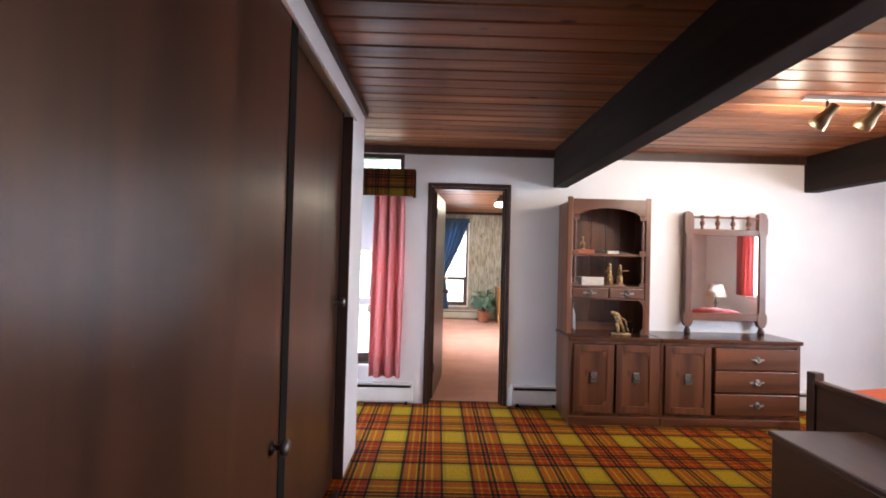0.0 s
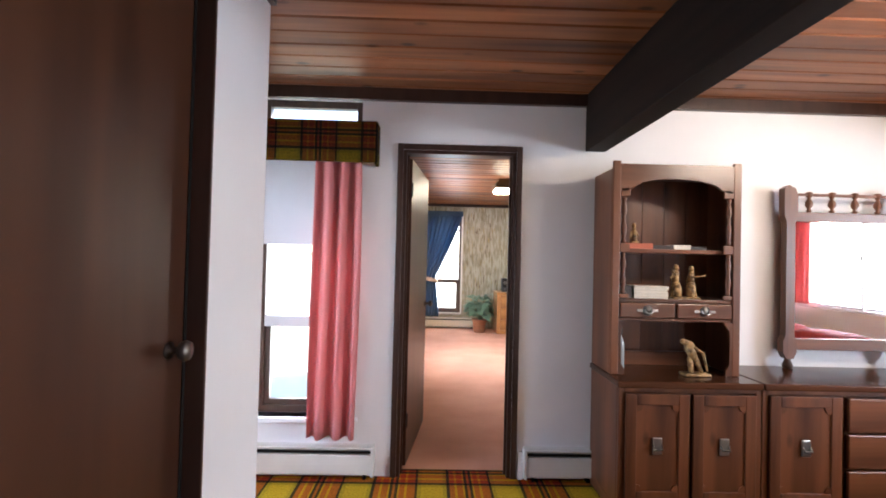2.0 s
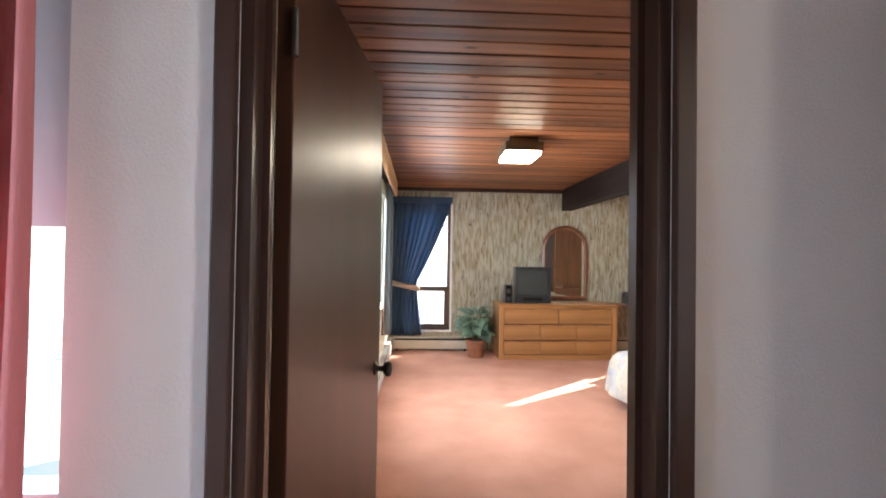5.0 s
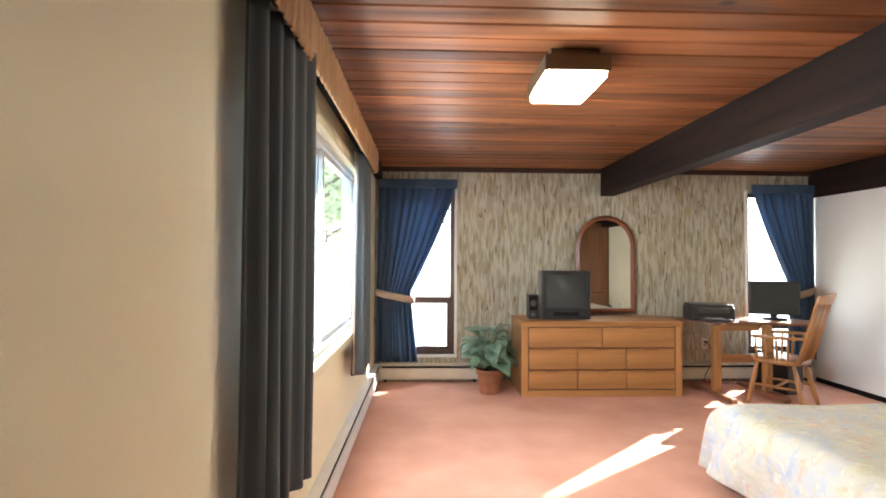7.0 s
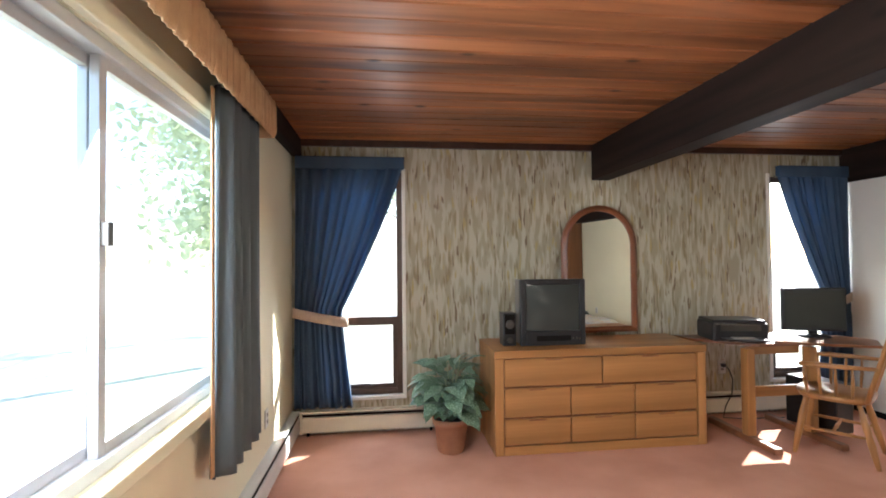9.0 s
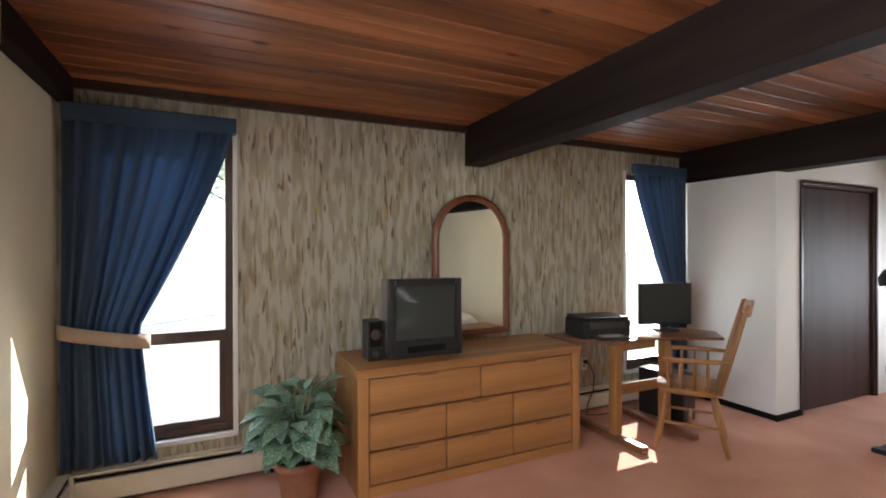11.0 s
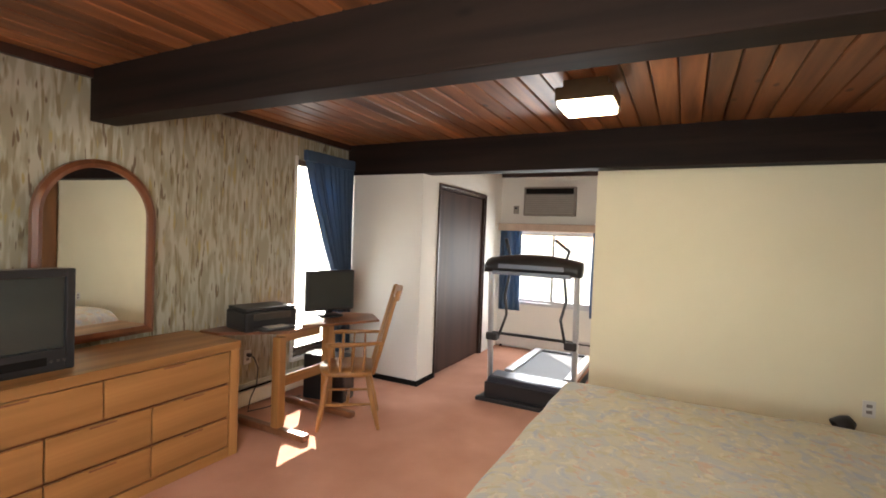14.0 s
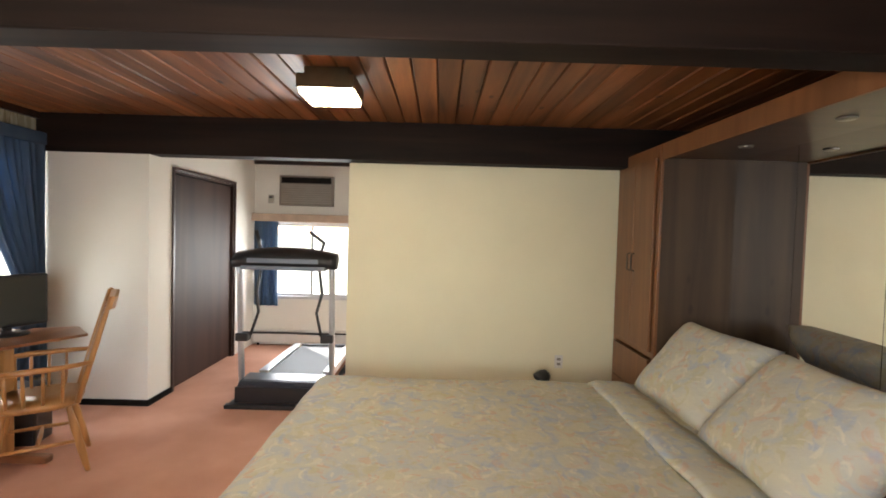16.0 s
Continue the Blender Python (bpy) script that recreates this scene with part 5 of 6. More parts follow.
part("grille", box(0.01, -0.006, 0.09, 0.09, 0.0, 0.24, 0.003), M["slot"], sk)
for z, r in ((0.045, 0.022), (0.165, 0.034)):
    part("driver", lathe([(0.0, -0.009), (r * 0.5, -0.010), (r, -0.012), (r, -0.005)], 18, at=(0.05, 0, z), axis='Y'), M["pewter"], sk, "", True)

# arched mirror on the wall above the dresser
am = thing("wall_mirror", "arched mirror in a red-brown wooden frame", "mirror", (2.13, 9.895, 0.775), 3.3)
AW, AH, fw = 0.70, 1.105, 0.05
def arch(inset, n=28):
    r = AW / 2 - inset
    zc = AH - AW / 2
    pts = [(inset, inset), (AW - inset, inset)]
    for i in range(n + 1):
        a = math.pi * i / n
        pts.append((AW / 2 + r * math.cos(a), zc + r * math.sin(a)))
    return pts
o, i_ = arch(0.0), arch(fw)
bm = bmesh.new()
mid = arch(fw * 0.5)
layers = [[bm.verts.new((x, y, z)) for x, z in pts] for pts, y in ((o, 0.025), (o, -0.008), (mid, -0.022), (i_, -0.008), (i_, 0.025))]
for a, b in zip(layers, layers[1:]):
    for k in range(len(o)):
        j = (k + 1) % len(o)
        bm.faces.new((a[k], a[j], b[j], b[k]))
bmesh.ops.recalc_face_normals(bm, faces=bm.faces)
part("frame", bm, M["cherry"], am, "", False)
bm = bmesh.new()
bm.faces.new([bm.verts.new((x, 0.004, z)) for x, z in arch(fw - 0.004)])
ext = bmesh.ops.extrude_face_region(bm, geom=bm.faces[:])
bmesh.ops.translate(bm, vec=(0, 0.006, 0), verts=[e for e in ext["geom"] if isinstance(e, bmesh.types.BMVert)])
bmesh.ops.recalc_face_normals(bm, faces=bm.faces)
part("glass", bm, M["mirror"], am, "clear mirror glass")

# potted plant
pp = thing("potted_plant", "variegated leafy houseplant in a terracotta pot on the carpet", "plant", (1.10, 9.50, 0))
part("pot", lathe([(0.0, 0.0), (0.095, 0.0), (0.10, 0.01), (0.125, 0.20), (0.138, 0.205), (0.140, 0.25), (0.128, 0.25), (0.118, 0.20), (0.0, 0.20)], 28), M["terracotta"], pp, "", True)
part("soil", lathe([(0.118, 0.215), (0.06, 0.225), (0.0, 0.228)], 20), M["soil"], pp, "", True)
bm = bmesh.new()
n = 7
prev = None
for i in range(n + 1):
    u = i / n
    w = 0.40 * math.sin(math.pi * u ** 0.8) * (1 - 0.25 * u) + 0.004
    z = 0.16 * math.sin(u * 2.2) - 0.25 * u * u
    row = [bm.verts.new((-w, u, z + 0.09 * w)), bm.verts.new((-w * 0.5, u, z + 0.01)), bm.verts.new((0, u, z - 0.02)), bm.verts.new((w * 0.5, u, z + 0.01)), bm.verts.new((w, u, z + 0.09 * w))]
    if prev:
        for k in range(4):
            bm.faces.new((prev[k], prev[k + 1], row[k + 1], row[k]))
    prev = row
leaf0 = part("leaf", bm, M["leaf"], pp, "", True)
rnd = random.Random(17)
first = True
stems = bmesh.new()
for k in range(150):
    az = rnd.uniform(0, 360)
    ring = rnd.random() ** 0.6
    r = 0.04 + 0.19 * ring
    z = 0.30 + rnd.uniform(0.0, 0.40) * (1.05 - 0.55 * ring) + 0.02
    s = rnd.uniform(0.11, 0.20)
    ob = leaf0 if first else leaf0.copy()
    if not first:
        scene.collection.objects.link(ob)
    first = False
    a = radians(az)
    base = Vector((-math.sin(a) * r * 0.75, math.cos(a) * r * 0.75, z))
    tilt = rnd.uniform(-30, 15) + (38 if z > 0.52 else 0) * (1 - ring)
    ob.parent = pp
    ob.matrix_local = pose(*base, tilt, rnd.uniform(-25, 25), az + rnd.uniform(-25, 25)) @ Matrix.Diagonal((s * 0.95, s, s, 1))
    if k % 3 == 0:
        sweep([(base.x * 0.1, base.y * 0.1, 0.22), (base.x * 0.5, base.y * 0.5, 0.22 + (z - 0.22) * 0.65), tuple(base)], 0.003, 5, stems)
part("stems", stems, M["foliage"], pp, "", True)

# drop-leaf desk
dk = thing("desk", "brown wooden drop-leaf table used as a desk", "table", (0, 0, 0))
def slab(outline, z0, z1):
    bm = bmesh.new()
    a = [bm.verts.new((x, y, z0)) for x, y in outline]
    b = [bm.verts.new((x, y, z1)) for x, y in outline]
    bm.faces.new(a[::-1])
    bm.faces.new(b)
    for i in range(len(a)):
        j = (i + 1) % len(a)
        bm.faces.new((a[i], a[j], b[j], b[i]))
    bmesh.ops.recalc_face_normals(bm, faces=bm.faces)
    return bm
desk_wood = wood("desk_brown", (0.17, 0.065, 0.028), (0.29, 0.125, 0.055), 0.3, 0, 9)
part("tabletop", slab([(3.14, 9.88), (3.16, 9.72), (3.52, 9.37), (4.06, 9.37), (4.40, 9.66), (4.42, 9.88)], 0.715, 0.737), desk_wood, dk)
part("leaf", slab([(3.66, 9.38), (3.80, 9.26), (4.24, 9.05), (4.46, 9.28), (4.36, 9.52), (3.86, 9.56)], 0.739, 0.758), desk_wood, dk)
for x in (3.40, 3.93):
    part("leg", box(x - 0.035, 9.31, 0.05, x + 0.035, 9.38, 0.714, 0.006), M["oak_z"], dk)
    part("foot", box(x - 0.035, 9.06, 0.0, x + 0.035, 9.78, 0.05, 0.012), desk_wood, dk)
part("stretcher", box(3.435, 9.33, 0.34, 3.895, 9.36, 0.42, 0.004), M["oak"], dk)
part("apron", box(3.435, 9.40, 0.65, 3.895, 9.42, 0.714, 0.003), M["oak"], dk)

pr = thing("printer", "black inkjet printer on the desk", "printer", (3.25, 9.53, 0.738), -12)
part("body", box(0, 0, 0, 0.43, 0.30, 0.15, 0.018), M["black"], pr)
part("lid", box(0.012, 0.012, 0.151, 0.418, 0.29, 0.172, 0.008), M["black"], pr)
part("output_tray", box(0.06, -0.13, 0.02, 0.37, -0.002, 0.034, 0.005), M["black"], pr)
part("control_panel", box(0.06, -0.006, 0.085, 0.37, 0.0, 0.135, 0.004), M["pewter"], pr)
part("paper", box(0.13, -0.09, 0.035, 0.30, -0.003, 0.038), M["paper_white"], pr)
mo = thing("monitor", "black flat computer monitor on the desk", "monitor", (4.13, 9.50, 0.76), -22)
part("housing", box(-0.23, -0.01, 0.045, 0.23, 0.035, 0.40, 0.012), M["black"], mo)
part("screen", box(-0.21, -0.014, 0.075, 0.21, -0.0095, 0.382, 0.002), M["screen"], mo)
part("neck", box(-0.03, 0.01, 0.018, 0.03, 0.05, 0.12, 0.006), M["black"], mo)
part("base", lathe([(0.0, 0.022), (0.06, 0.02), (0.11, 0.010), (0.115, 0.0), (0.0, 0.0)], 28), M["black"], mo, "", True)
part("back_shell", box(-0.12, 0.036, 0.14, 0.12, 0.06, 0.34, 0.012), M["black"], mo)
tw = thing("computer_tower", "black computer case under the desk", "computer", (4.14, 9.34, 0.0), 10)
part("case", box(0, 0, 0, 0.19, 0.40, 0.40, 0.008), M["black"], tw)
part("front_panel", box(0.008, -0.012, 0.01, 0.182, -0.001, 0.39, 0.005), M["pewter"], tw)
part("drive_tray", box(0.03, -0.015, 0.31, 0.16, -0.012, 0.345, 0.001), M["black"], tw)
cb = thing("power_cable", "black power cable from the socket to the floor", "cable", (0, 0, 0))
part("plug", box(3.635, 9.925, 0.425, 3.665, 9.958, 0.455, 0.004), M["black"], cb)
part("cord", sweep([(3.65, 9.93, 0.44), (3.665, 9.90, 0.42), (3.69, 9.88, 0.33), (3.67, 9.87, 0.20), (3.60, 9.86, 0.10), (3.56, 9.84, 0.01), (3.72, 9.80, 0.006), (4.1, 9.78, 0.006)], 0.005, 6), M["black"], cb, "", True)

# bow-back armchair at the desk
wc = thing("armchair", "honey-coloured wooden spindle armchair at the desk", "chair", (3.87, 9.07, 0), 36)
bm = bmesh.new()
n = 26
ringt, ringb = [], []
for i in range(n):
    a = 2 * math.pi * i / n
    c_, s_ = math.cos(a), math.sin(a)
    x = 0.235 * math.copysign(abs(c_) ** 0.65, c_)
    y = 0.225 * math.copysign(abs(s_) ** 0.65, s_)
    ringt.append(bm.verts.new((x, y, 0.448)))
    ringb.append(bm.verts.new((x * 0.93, y * 0.93, 0.41)))
ctr = bm.verts.new((0, -0.02, 0.432))
for i in range(n):
    j = (i + 1) % n
    bm.faces.new((ringt[i], ringt[j], ctr))
    bm.faces.new((ringb[i], ringb[j], ringt[j], ringt[i]))
bm.faces.new(ringb[::-1])
bmesh.ops.recalc_face_normals(bm, faces=bm.faces)
part("seat", bm, M["oak"], wc, "", True)
def leg_mesh(a, b):
    a, b = Vector(a), Vector(b)
    pts = [a.lerp(b, k / 8) for k in range(9)]
    return sweep(pts, [0.013, 0.016, 0.021, 0.024, 0.020, 0.024, 0.021, 0.018, 0.014], 10)
tops = ((-0.15, 0.15), (0.15, 0.15), (-0.15, -0.14), (0.15, -0.14))
feet = ((-0.215, 0.215), (0.215, 0.215), (-0.20, -0.24), (0.20, -0.24))
for (a, b), (c_, d_) in zip(tops, feet):
    part("leg", leg_mesh((a, b, 0.415), (c_, d_, 0.0)), M["oak_z"], wc, "", True)
for s in (-1, 1):
    part("stretcher", sweep([(s * 0.185, 0.185, 0.19), (s * 0.18, 0.0, 0.19), (s * 0.177, -0.195, 0.19)], [0.009, 0.014, 0.009], 8), M["oak"], wc, "", True)
part("stretcher", sweep([(-0.18, 0.0, 0.19), (0, 0.0, 0.19), (0.18, 0.0, 0.19)], [0.009, 0.014, 0.009], 8), M["oak"], wc, "", True)
# the back leans away from the desk
def back_at(x, z):
    return (x, -0.19 - (z - 0.44) * 0.26, z)
for k in range(7):
    x = -0.15 + 0.05 * k
    part("spindle", sweep([back_at(x * 0.85, 0.44), back_at(x, 0.72), back_at(x * 1.12, 1.00)], [0.008, 0.009, 0.006], 8), M["oak_z"], wc, "", True)
for s in (-1, 1):
    part("back_post", sweep([back_at(s * 0.19, 0.43), back_at(s * 0.205, 0.70), back_at(s * 0.215, 0.95), back_at(s * 0.225, 1.07)], [0.016, 0.017, 0.014, 0.010], 10), M["oak_z"], wc, "", True)
crest = bmesh.new()
pr_ = None
for i in range(17):
    u = i / 16 * 2 - 1
    x = 0.25 * u
    top = 1.085 - 0.03 * u * u + (0.02 if abs(u) > 0.9 else 0)
    y = back_at(0, 1.03)[1] - 0.03 * (1 - u * u)
    row = [crest.verts.new(p) for p in ((x, y - 0.010, 0.985 + 0.01 * u * u), (x, y + 0.010, 0.985 + 0.01 * u * u), (x, y + 0.006 - 0.02, top), (x, y - 0.010 - 0.02, top))]
    if pr_:
        for k in range(4):
            crest.faces.new((pr_[k], pr_[(k + 1) % 4], row[(k + 1) % 4], row[k]))
    else:
        crest.faces.new(row)
    pr_ = row
crest.faces.new(pr_[::-1])
bmesh.ops.recalc_face_normals(crest, faces=crest.faces)
part("crest_rail", crest, M["oak"], wc)
for s in (-1, 1):
    part("armrest", sweep([(s * 0.21, -0.25, 0.67), (s * 0.245, -0.10, 0.665), (s * 0.25, 0.08, 0.66), (s * 0.235, 0.17, 0.655)], [0.013, 0.016, 0.019, 0.014], 10), M["oak"], wc, "", True)
    for y in (-0.12, -0.03, 0.06, 0.14):
        part("arm_spindle", sweep([(s * 0.205, y * 0.95, 0.435), (s * 0.228, y, 0.55), (s * 0.244, y, 0.66)], [0.008, 0.011, 0.008], 8), M["oak_z"], wc, "", True)

# treadmill in front of the alcove window
tm = thing("treadmill", "grey and black treadmill with a console bar, folded flat", "treadmill", (0, 0, 0))
hood = bmesh.new()
sec = [(4.97, 0.03), (4.97, 0.17), (5.03, 0.205), (5.22, 0.215), (5.42, 0.14), (5.42, 0.03)]
a = [hood.verts.new((x, 7.62, z)) for x, z in sec]
b = [hood.verts.new((x, 8.33, z)) for x, z in sec]
hood.faces.new(a)
hood.faces.new(b[::-1])
for i in range(len(sec)):
    j = (i + 1) % len(sec)
    hood.faces.new((a[i], a[j], b[j], b[i]))
bmesh.ops.recalc_face_normals(hood, faces=hood.faces)
bmesh.ops.bevel(hood, geom=hood.edges[:], offset=0.012, segments=2, affect='EDGES')
part("motor_hood", hood, M["hood"], tm, "black plastic motor hood")
part("front_skirt", box(4.955, 7.61, 0.03, 4.968, 8.34, 0.165, 0.004), M["black"], tm)
part("belt", box(5.43, 7.72, 0.14, 6.50, 8.22, 0.152, 0.004), M["belt"], tm)
part("deck", box(5.43, 7.64, 0.09, 6.52, 8.31, 0.139, 0.004), M["deck"], tm)
for y in (7.62, 8.225):
    part("side_rail", box(5.43, y, 0.141, 6.55, y + 0.09, 0.175, 0.008), M["silver"], tm)
part("rear_cap", box(6.50, 7.715, 0.10, 6.58, 8.222, 0.170, 0.012), M["black"], tm)
part("base_bar", box(4.88, 7.58, 0.0, 4.95, 8.40, 0.035, 0.008), M["black"], tm)
for y in (7.60, 8.34):
    part("base_rail", box(4.95, y, 0.0, 6.5, y + 0.05, 0.03, 0.006), M["black"], tm)
for y in (7.56, 8.36):
    part("upright", sweep([(5.16, y, 0.0), (5.12, y, 0.55), (5.08, y, 1.10), (5.05, y, 1.24)], 0.026, 12), M["silver"], tm, "silver upright tube", True)
    part("pivot", box(5.06, y - 0.08 if y > 8 else y - 0.02, 0.53, 5.16, y + 0.03 if y > 8 else y + 0.09, 0.60, 0.012), M["black"], tm)
    d = -0.09 if y > 8 else 0.09
    part("moving_arm", sweep([(5.10, y + d, 0.58), (5.14, y + d * 1.6, 0.78), (5.18, y + d * 1.2, 0.95), (5.20, y + d * 1.7, 1.25), (5.22, y + d * 1.2, 1.40), (5.20, y + d * (2.6 if d > 0 else 1.0), 1.50)], [0.013, 0.013, 0.015, 0.012, 0.017, 0.017], 10), M["black"], tm, "", True)
part("cross_bar", sweep([(5.11, 7.56, 0.60), (5.11, 7.96, 0.605), (5.11, 8.36, 0.60)], 0.010, 8), M["black"], tm, "", True)
con = bmesh.new()
pv = None
for i in range(25):
    u = i / 24 * 2 - 1
    y = 7.96 + 0.44 * u
    dz = -0.05 * u * u
    row = [con.verts.new(p) for p in ((5.00, y, 1.20 + dz * 0.4), (4.98, y, 1.29 + dz), (5.06, y, 1.345 + dz), (5.14, y, 1.36 + dz), (5.17, y, 1.30 + dz), (5.12, y, 1.20 + dz * 0.4))]
    if pv:
        for k in range(6):
            con.faces.new((pv[k], pv[(k + 1) % 6], row[(k + 1) % 6], row[k]))
    else:
        con.faces.new(row)
    pv = row
con.faces.new(pv[::-1])
bmesh.ops.recalc_face_normals(con, faces=con.faces)
part("console", con, M["black"], tm, "curved black console", True)
part("console_panel", box(4.972, 7.66, 1.225, 4.988, 8.26, 1.265, 0.003), M["deck"], tm)
part("console_tray", box(4.985, 7.60, 1.165, 5.10, 8.32, 1.20, 0.008), M["deck"], tm)

ac = thing("air_conditioner", "taupe through-wall air conditioner above the window", "air conditioner", (7.15, 8.02, 1.82))
part("housing", box(-0.05, 0.002, 0.002, 0.12, 0.698, 0.388, 0.006), M["tv_side"], ac)
part("vent", box(-0.056, 0.03, 0.29, -0.0505, 0.67, 0.365, 0.002), M["slot"], ac)
for k in range(9):
    part("slat", box(-0.060, 0.03, 0.03 + k * 0.028, -0.0505, 0.67, 0.048 + k * 0.028, 0.002), M["ac_grille"], ac)
th = thing("thermostat", "small grey wall thermostat beside the air conditioner", "thermostat", (7.15, 8.83, 1.90))
part("cover", box(-0.03, -0.035, -0.055, 0, 0.035, 0.055, 0.005), M["ac_grille"], th)
part("dial", box(-0.034, -0.02, 0.01, -0.0305, 0.02, 0.035, 0.001), M["black"], th)

# ---- the large bed and its built-in headboard ----
bb = thing("bed", "large bed with a pale floral spread and sheets", "bed", (0, 0, 0))
part("box_spring", box(2.38, 4.75, 0.0, 4.13, 7.26, 0.22, 0.02), M["sheet"], bb)
part("mattress", box(2.35, 4.72, 0.222, 4.14, 7.29, 0.46, 0.06), M["sheet"], bb)
bm = bmesh.new()
NX, NY = 56, 56
X0, X1, Y0, Y1 = 2.31, 4.20, 5.02, 7.37
G = []
ext = 0.50
for i in range(NX + 1):
    row = []
    for j in range(NY + 1):
        sx = -ext + (X1 - X0 + 2 * ext) * i / NX
        sy = (Y1 - Y0 + ext) * j / NY
        def fold(s, L):
            r = 0.12
            if s < 0:
                d = -s
                if d < r * 1.57:
                    a = d / r
                    return r - r * math.sin(a) - r * 0.0 - r + 0.0 + 0.0, r * (1 - math.cos(a))
                return -r - (d - r * 1.57) * 0.05, r + (d - r * 1.57)
            if s > L:
                x, z = fold(-(s - L), L)
                return L - x, z
            return s, 0.0
        fx, dzx = fold(sx, X1 - X0)
        fy, dzy = fold(sy, Y1 - Y0) if sy > 0.2 else (sy, 0.0)
        z = 0.515 - max(dzx, dzy)
        drop = max(dzx, dzy)
        wob = 0.014 * noise.noise(Vector((sx * 2.2, sy * 2.2, 0.3))) + 0.006 * noise.noise(Vector((sx * 6, sy * 6, 2.0)))
        hem = 0.03 * math.sin(11 * (sx + sy)) * min(1.0, drop / 0.4)
        row.append(bm.verts.new((X0 + fx - (hem if sx < 0 else -hem if sx > X1 - X0 else 0), Y0 + fy + (hem if sy > Y1 - Y0 else 0), max(0.05, z + wob))))
    G.append(row)
for a, b in zip(G, G[1:]):
    for j in range(NY):
        bm.faces.new((a[j], b[j], b[j + 1], a[j + 1]))
sp = part("bedspread", bm, M["floral"], bb, "pale olive and blue floral bedspread", True)
so = sp.modifiers.new("thickness", 'SOLIDIFY')
so.thickness = 0.008
so = sp.modifiers.new("smooth", 'SUBSURF')
so.levels = so.render_levels = 1
bm = bmesh.new()
prev = None
for i in range(41):
    x = 2.29 + 1.93 * i / 40
    w = 0.006 * math.sin(i * 0.7)
    dz = -0.10 * (max(0.0, abs(i - 20) - 17) / 3) ** 2
    row = [bm.verts.new((x, y, z + dz + w)) for y, z in ((5.58, 0.526), (5.595, 0.545), (5.56, 0.557), (5.40, 0.555), (5.33, 0.54))]
    if prev:
        for k in range(4):
            bm.faces.new((prev[k], row[k], row[k + 1], prev[k + 1]))
    prev = row
tf = part("turned_sheet", bm, M["floral"], bb, "turned-down hem of the sheet", True)
so = tf.modifiers.new("thickness", 'SOLIDIFY')
so.thickness = 0.006
pillow("pillow", (3.76, 5.06, 0.72), 130, 4, 0.80, 0.62, 0.24, M["floral"], "floral pillow leaning on the mirrored headboard", "floral pillows")
pillow("pillow", (2.92, 5.10, 0.72), 133, -3, 0.82, 0.64, 0.26, M["floral"], "floral pillow leaning on the mirrored headboard", "floral pillows")

hb = thing("headboard_unit", "orange-brown built-in headboard with cabinet, mirror and canopy", "headboard", (0, 0, 0))
HX0, HX1, HB = 4.30, 5.074, 4.56
# the recess side has shade in its colour, the outer side is plain orange-brown
part("cabinet_side", box(HX0, 4.02, 0.0, HX0 + 0.02, 5.07, 2.19, 0.002), M["shaded_ply"], hb, "brown cabinet side with the recess's shade in its colour")
part("cabinet_side", box(HX1 - 0.02, 4.02, 0.0, HX1, 5.07, 2.19, 0.002), M["headboard"], hb)
part("cabinet_top", box(HX0 + 0.02, 4.02, 2.17, HX1 - 0.02, 5.07, 2.19), M["headboard"], hb)
ff = bmesh.new()
put(ff, HX0, 5.07, 0.0, HX0 + 0.05, 5.09, 2.19, 0.003)
put(ff, HX1 - 0.05, 5.07, 0.0, HX1, 5.09, 2.19, 0.003)
put(ff, HX0 + 0.05, 5.07, 2.10, HX1 - 0.05, 5.09, 2.19, 0.003)
put(ff, HX0 + 0.05, 5.07, 0.66, HX1 - 0.05, 5.09, 0.70, 0.003)
put(ff, HX0 + 0.05, 5.07, 0.0, HX1 - 0.05, 5.09, 0.08, 0.003)
part("face_frame", ff, M["headboard"], hb)
mx_ = (HX0 + HX1) / 2
for a, b, hx in ((HX0 + 0.052, mx_ - 0.002, mx_ - 0.04), (mx_ + 0.002, HX1 - 0.052, mx_ + 0.04)):
    d = part("door", box(0, 0, 0, b - a, 0.02, 1.39, 0.004), M["headboard"], hb)
    d.location = (a, 5.092, 0.705)
    part("handle", sweep([(hx - a, 0.02, 0.56), (hx - a, 0.045, 0.57), (hx - a, 0.045, 0.69), (hx - a, 0.02, 0.70)], 0.006, 8), M["pewter"], d, "dark bow handle", True)
for z0, z1 in ((0.09, 0.36), (0.37, 0.645)):
    d = part("drawer", box(HX0 + 0.052, 5.092, z0, HX1 - 0.052, 5.112, z1, 0.004), M["headboard"], hb)
part("canopy", box(1.95, 4.02, 2.09, HX0 - 0.001, 5.065, 2.115), M["walnut"], hb, "dark polished canopy underside")
part("fascia", box(1.95, 5.067, 2.075, HX0 - 0.001, 5.09, 2.19, 0.004), M["headboard"], hb)
part("end_panel", box(1.95, 4.02, 0.0, 1.97, 5.065, 2.088), M["shaded_ply"], hb)
for k in range(4):
    w4 = (HX0 - 1.975) / 4
    part("mirror_panel", box(1.972 + k * w4 + 0.0015, HB, 0.50, 1.972 + (k + 1) * w4 - 0.0015, HB + 0.006, 2.088), M["mirror"], hb, "clear mirror panel")
part("backing", box(1.972, HB - 0.02, 0.0, HX0 - 0.001, HB - 0.001, 2.088), M["shaded_ply"], hb)
part("lower_panel", box(1.972, HB, 0.0, HX0 - 0.001, HB + 0.03, 0.495), M["headboard"], hb)
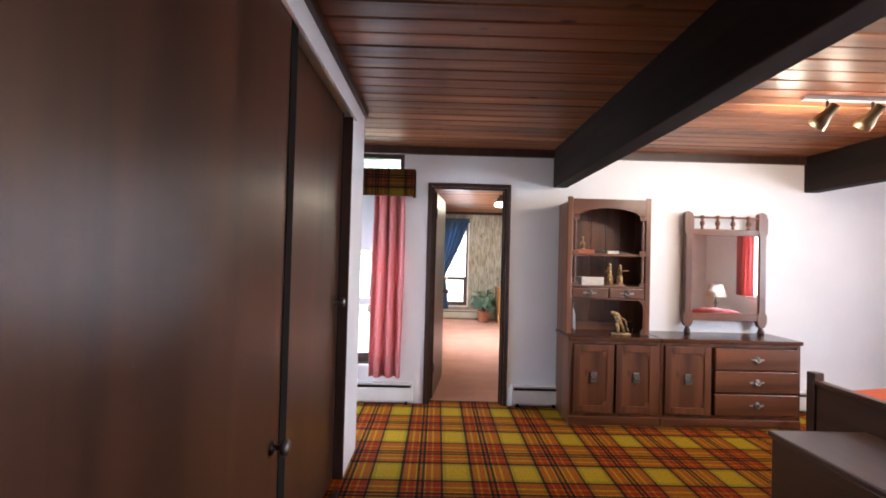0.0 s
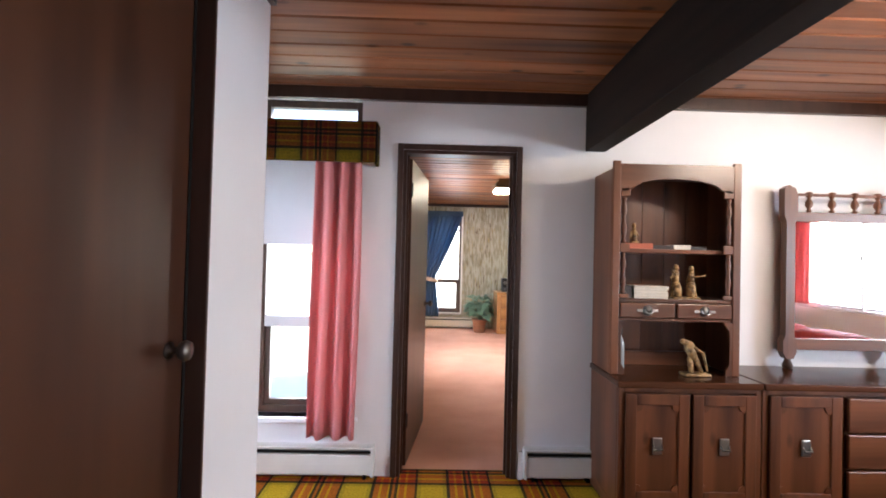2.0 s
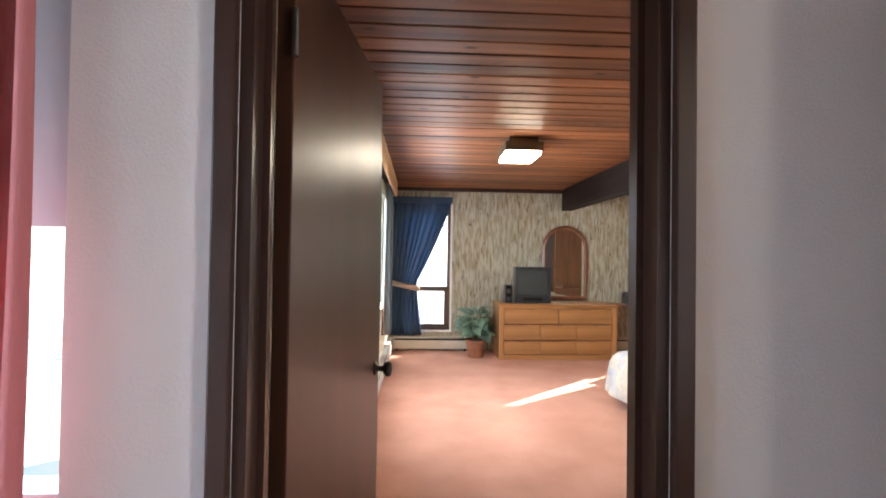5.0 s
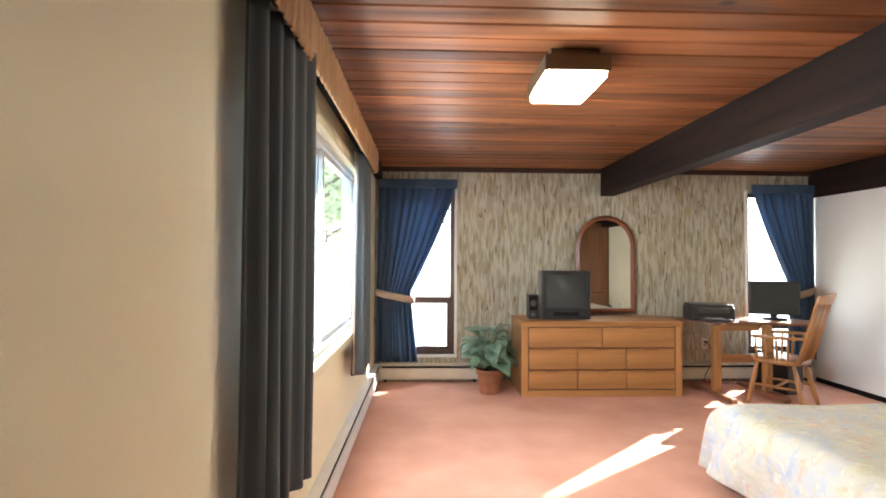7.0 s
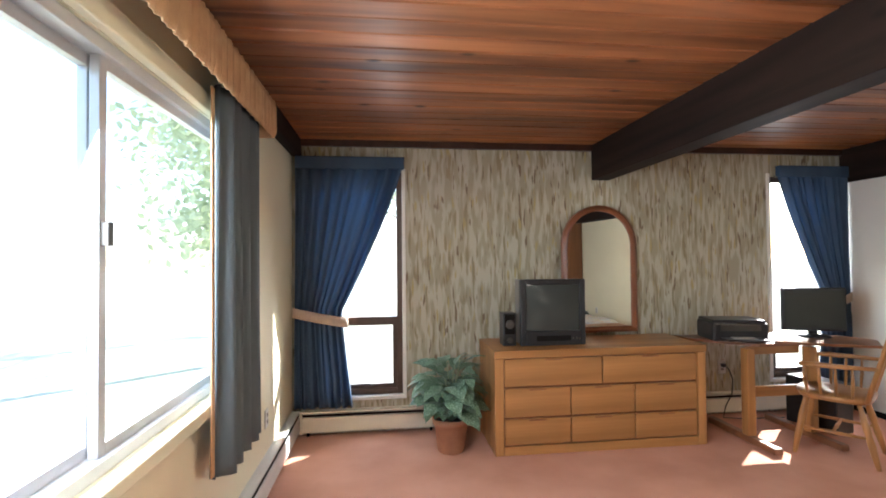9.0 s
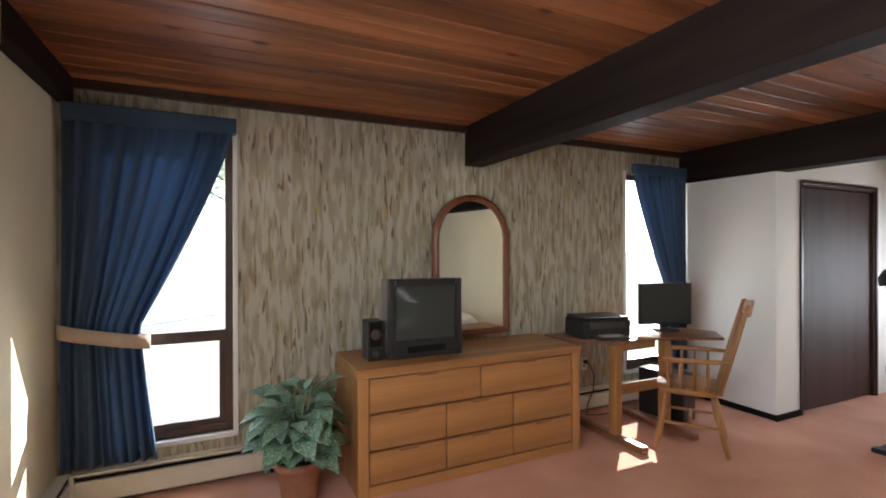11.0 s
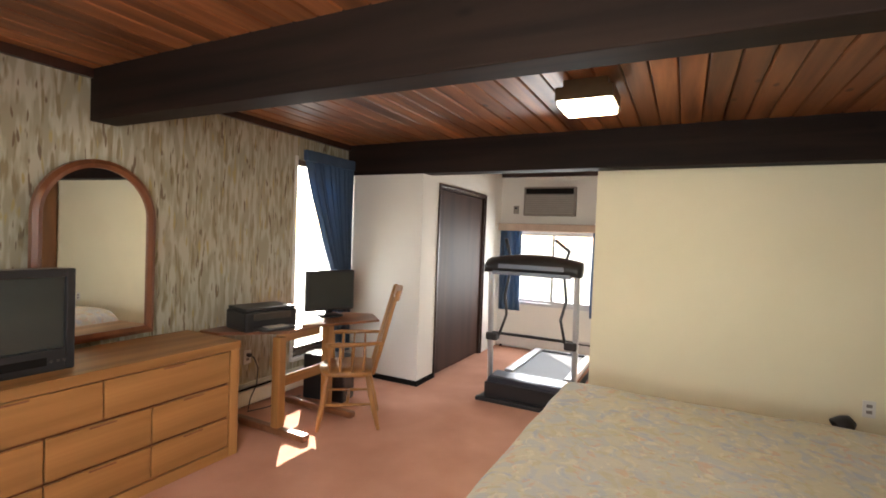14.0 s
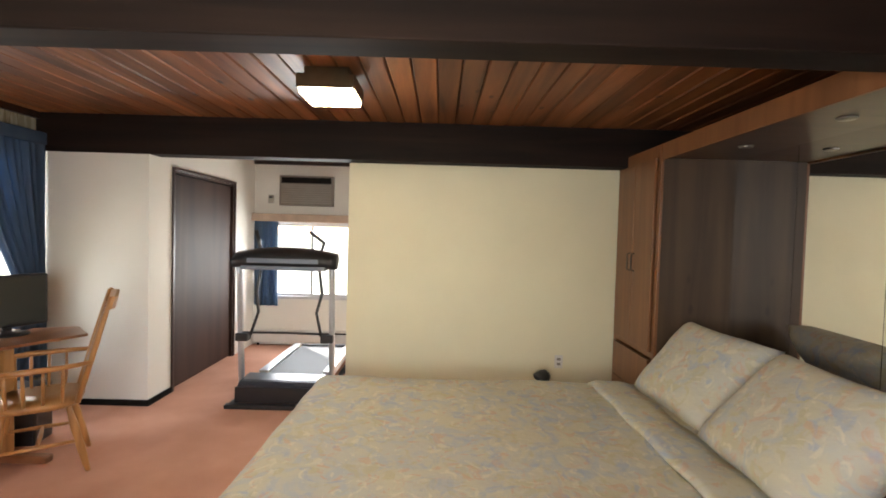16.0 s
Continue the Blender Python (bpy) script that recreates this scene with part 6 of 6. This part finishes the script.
for x in (2.4, 3.1, 3.8):
    part("puck_light", lathe([(0.0, -0.010), (0.035, -0.010), (0.042, 0.0)], 20, at=(x, 4.82, 2.088)), M["chrome"], hb, "small recessed chrome lamp, unlit", True)

rl = thing("reading_lamp", "small black lamp with a rounded head beside the bed", "lamp", (4.72, 5.76, 0))
part("base", lathe([(0.0, 0.0), (0.10, 0.0), (0.10, 0.015), (0.02, 0.03), (0.0, 0.03)], 24), M["black"], rl, "", True)
part("stem", sweep([(0, 0, 0.02), (0, 0, 0.30), (0.0, 0.01, 0.37)], 0.010, 8), M["black"], rl, "", True)
hd = part("shade", lathe([(0.0, 0.06), (0.035, 0.055), (0.055, 0.02), (0.065, -0.04), (0.060, -0.045), (0.045, 0.01), (0.0, 0.03)], 20), M["black"], rl, "", True)
hd.matrix_local = pose(0, 0.02, 0.39, 50, 20, 0)

# ---- the garden ----
def tree(x, y, h, seed):
    t = thing("tree", "broad-leaved garden tree in full sun", "tree", (x, y, -0.6), group="garden trees")
    rnd = random.Random(seed)
    limbs = sweep([(0, 0, 0), (0.05, 0.03, h * 0.25), (0.0, 0.1, h * 0.5), (0.1, 0.05, h * 0.8)], [0.16, 0.13, 0.10, 0.04], 8)
    tips = []
    for k in range(11):
        a, z = rnd.uniform(0, 6.28), h * rnd.uniform(0.35, 0.75)
        l = h * rnd.uniform(0.16, 0.30)
        p = Vector((math.cos(a) * l, math.sin(a) * l, z + l * 0.6))
        sweep([(0, 0.05, z), tuple(p * 0.5 + Vector((0, 0.02, z * 0.5 + 0.05))), tuple(p)], [0.05, 0.035, 0.015], 6, limbs)
        tips.append(p)
    tips.append(Vector((0.1, 0.05, h * 0.85)))
    part("trunk", limbs, M["bark"], t, "", True)
    verts, faces = [], []
    for p in tips:
        for _ in range(230):
            c_ = p + Vector((rnd.gauss(0, 1), rnd.gauss(0, 1), rnd.gauss(0, 0.8))) * h * 0.085
            d1 = Vector((rnd.uniform(-1, 1), rnd.uniform(-1, 1), rnd.uniform(-1, 1))).normalized() * 0.11
            d2 = d1.orthogonal().normalized() * 0.06
            i = len(verts)
            verts += [c_ - d1, c_ + d2, c_ + d1, c_ - d2]
            faces.append((i, i + 1, i + 2, i + 3))
    me = bpy.data.meshes.new("crown")
    me.from_pydata([tuple(v) for v in verts], [], faces)
    me.materials.append(M["foliage"])
    cr = new("crown", me)
    cr.parent = t


for k, (x, y, h) in enumerate(((-9, 9.5, 6.5), (-12, 13, 7.5), (-3.5, 20, 7), (1.8, 24, 8), (12, 26, 9), (22, 9, 8), (20, 6, 7), (-2.2, 16, 5.5))):
    tree(x, y, h, 60 + k)
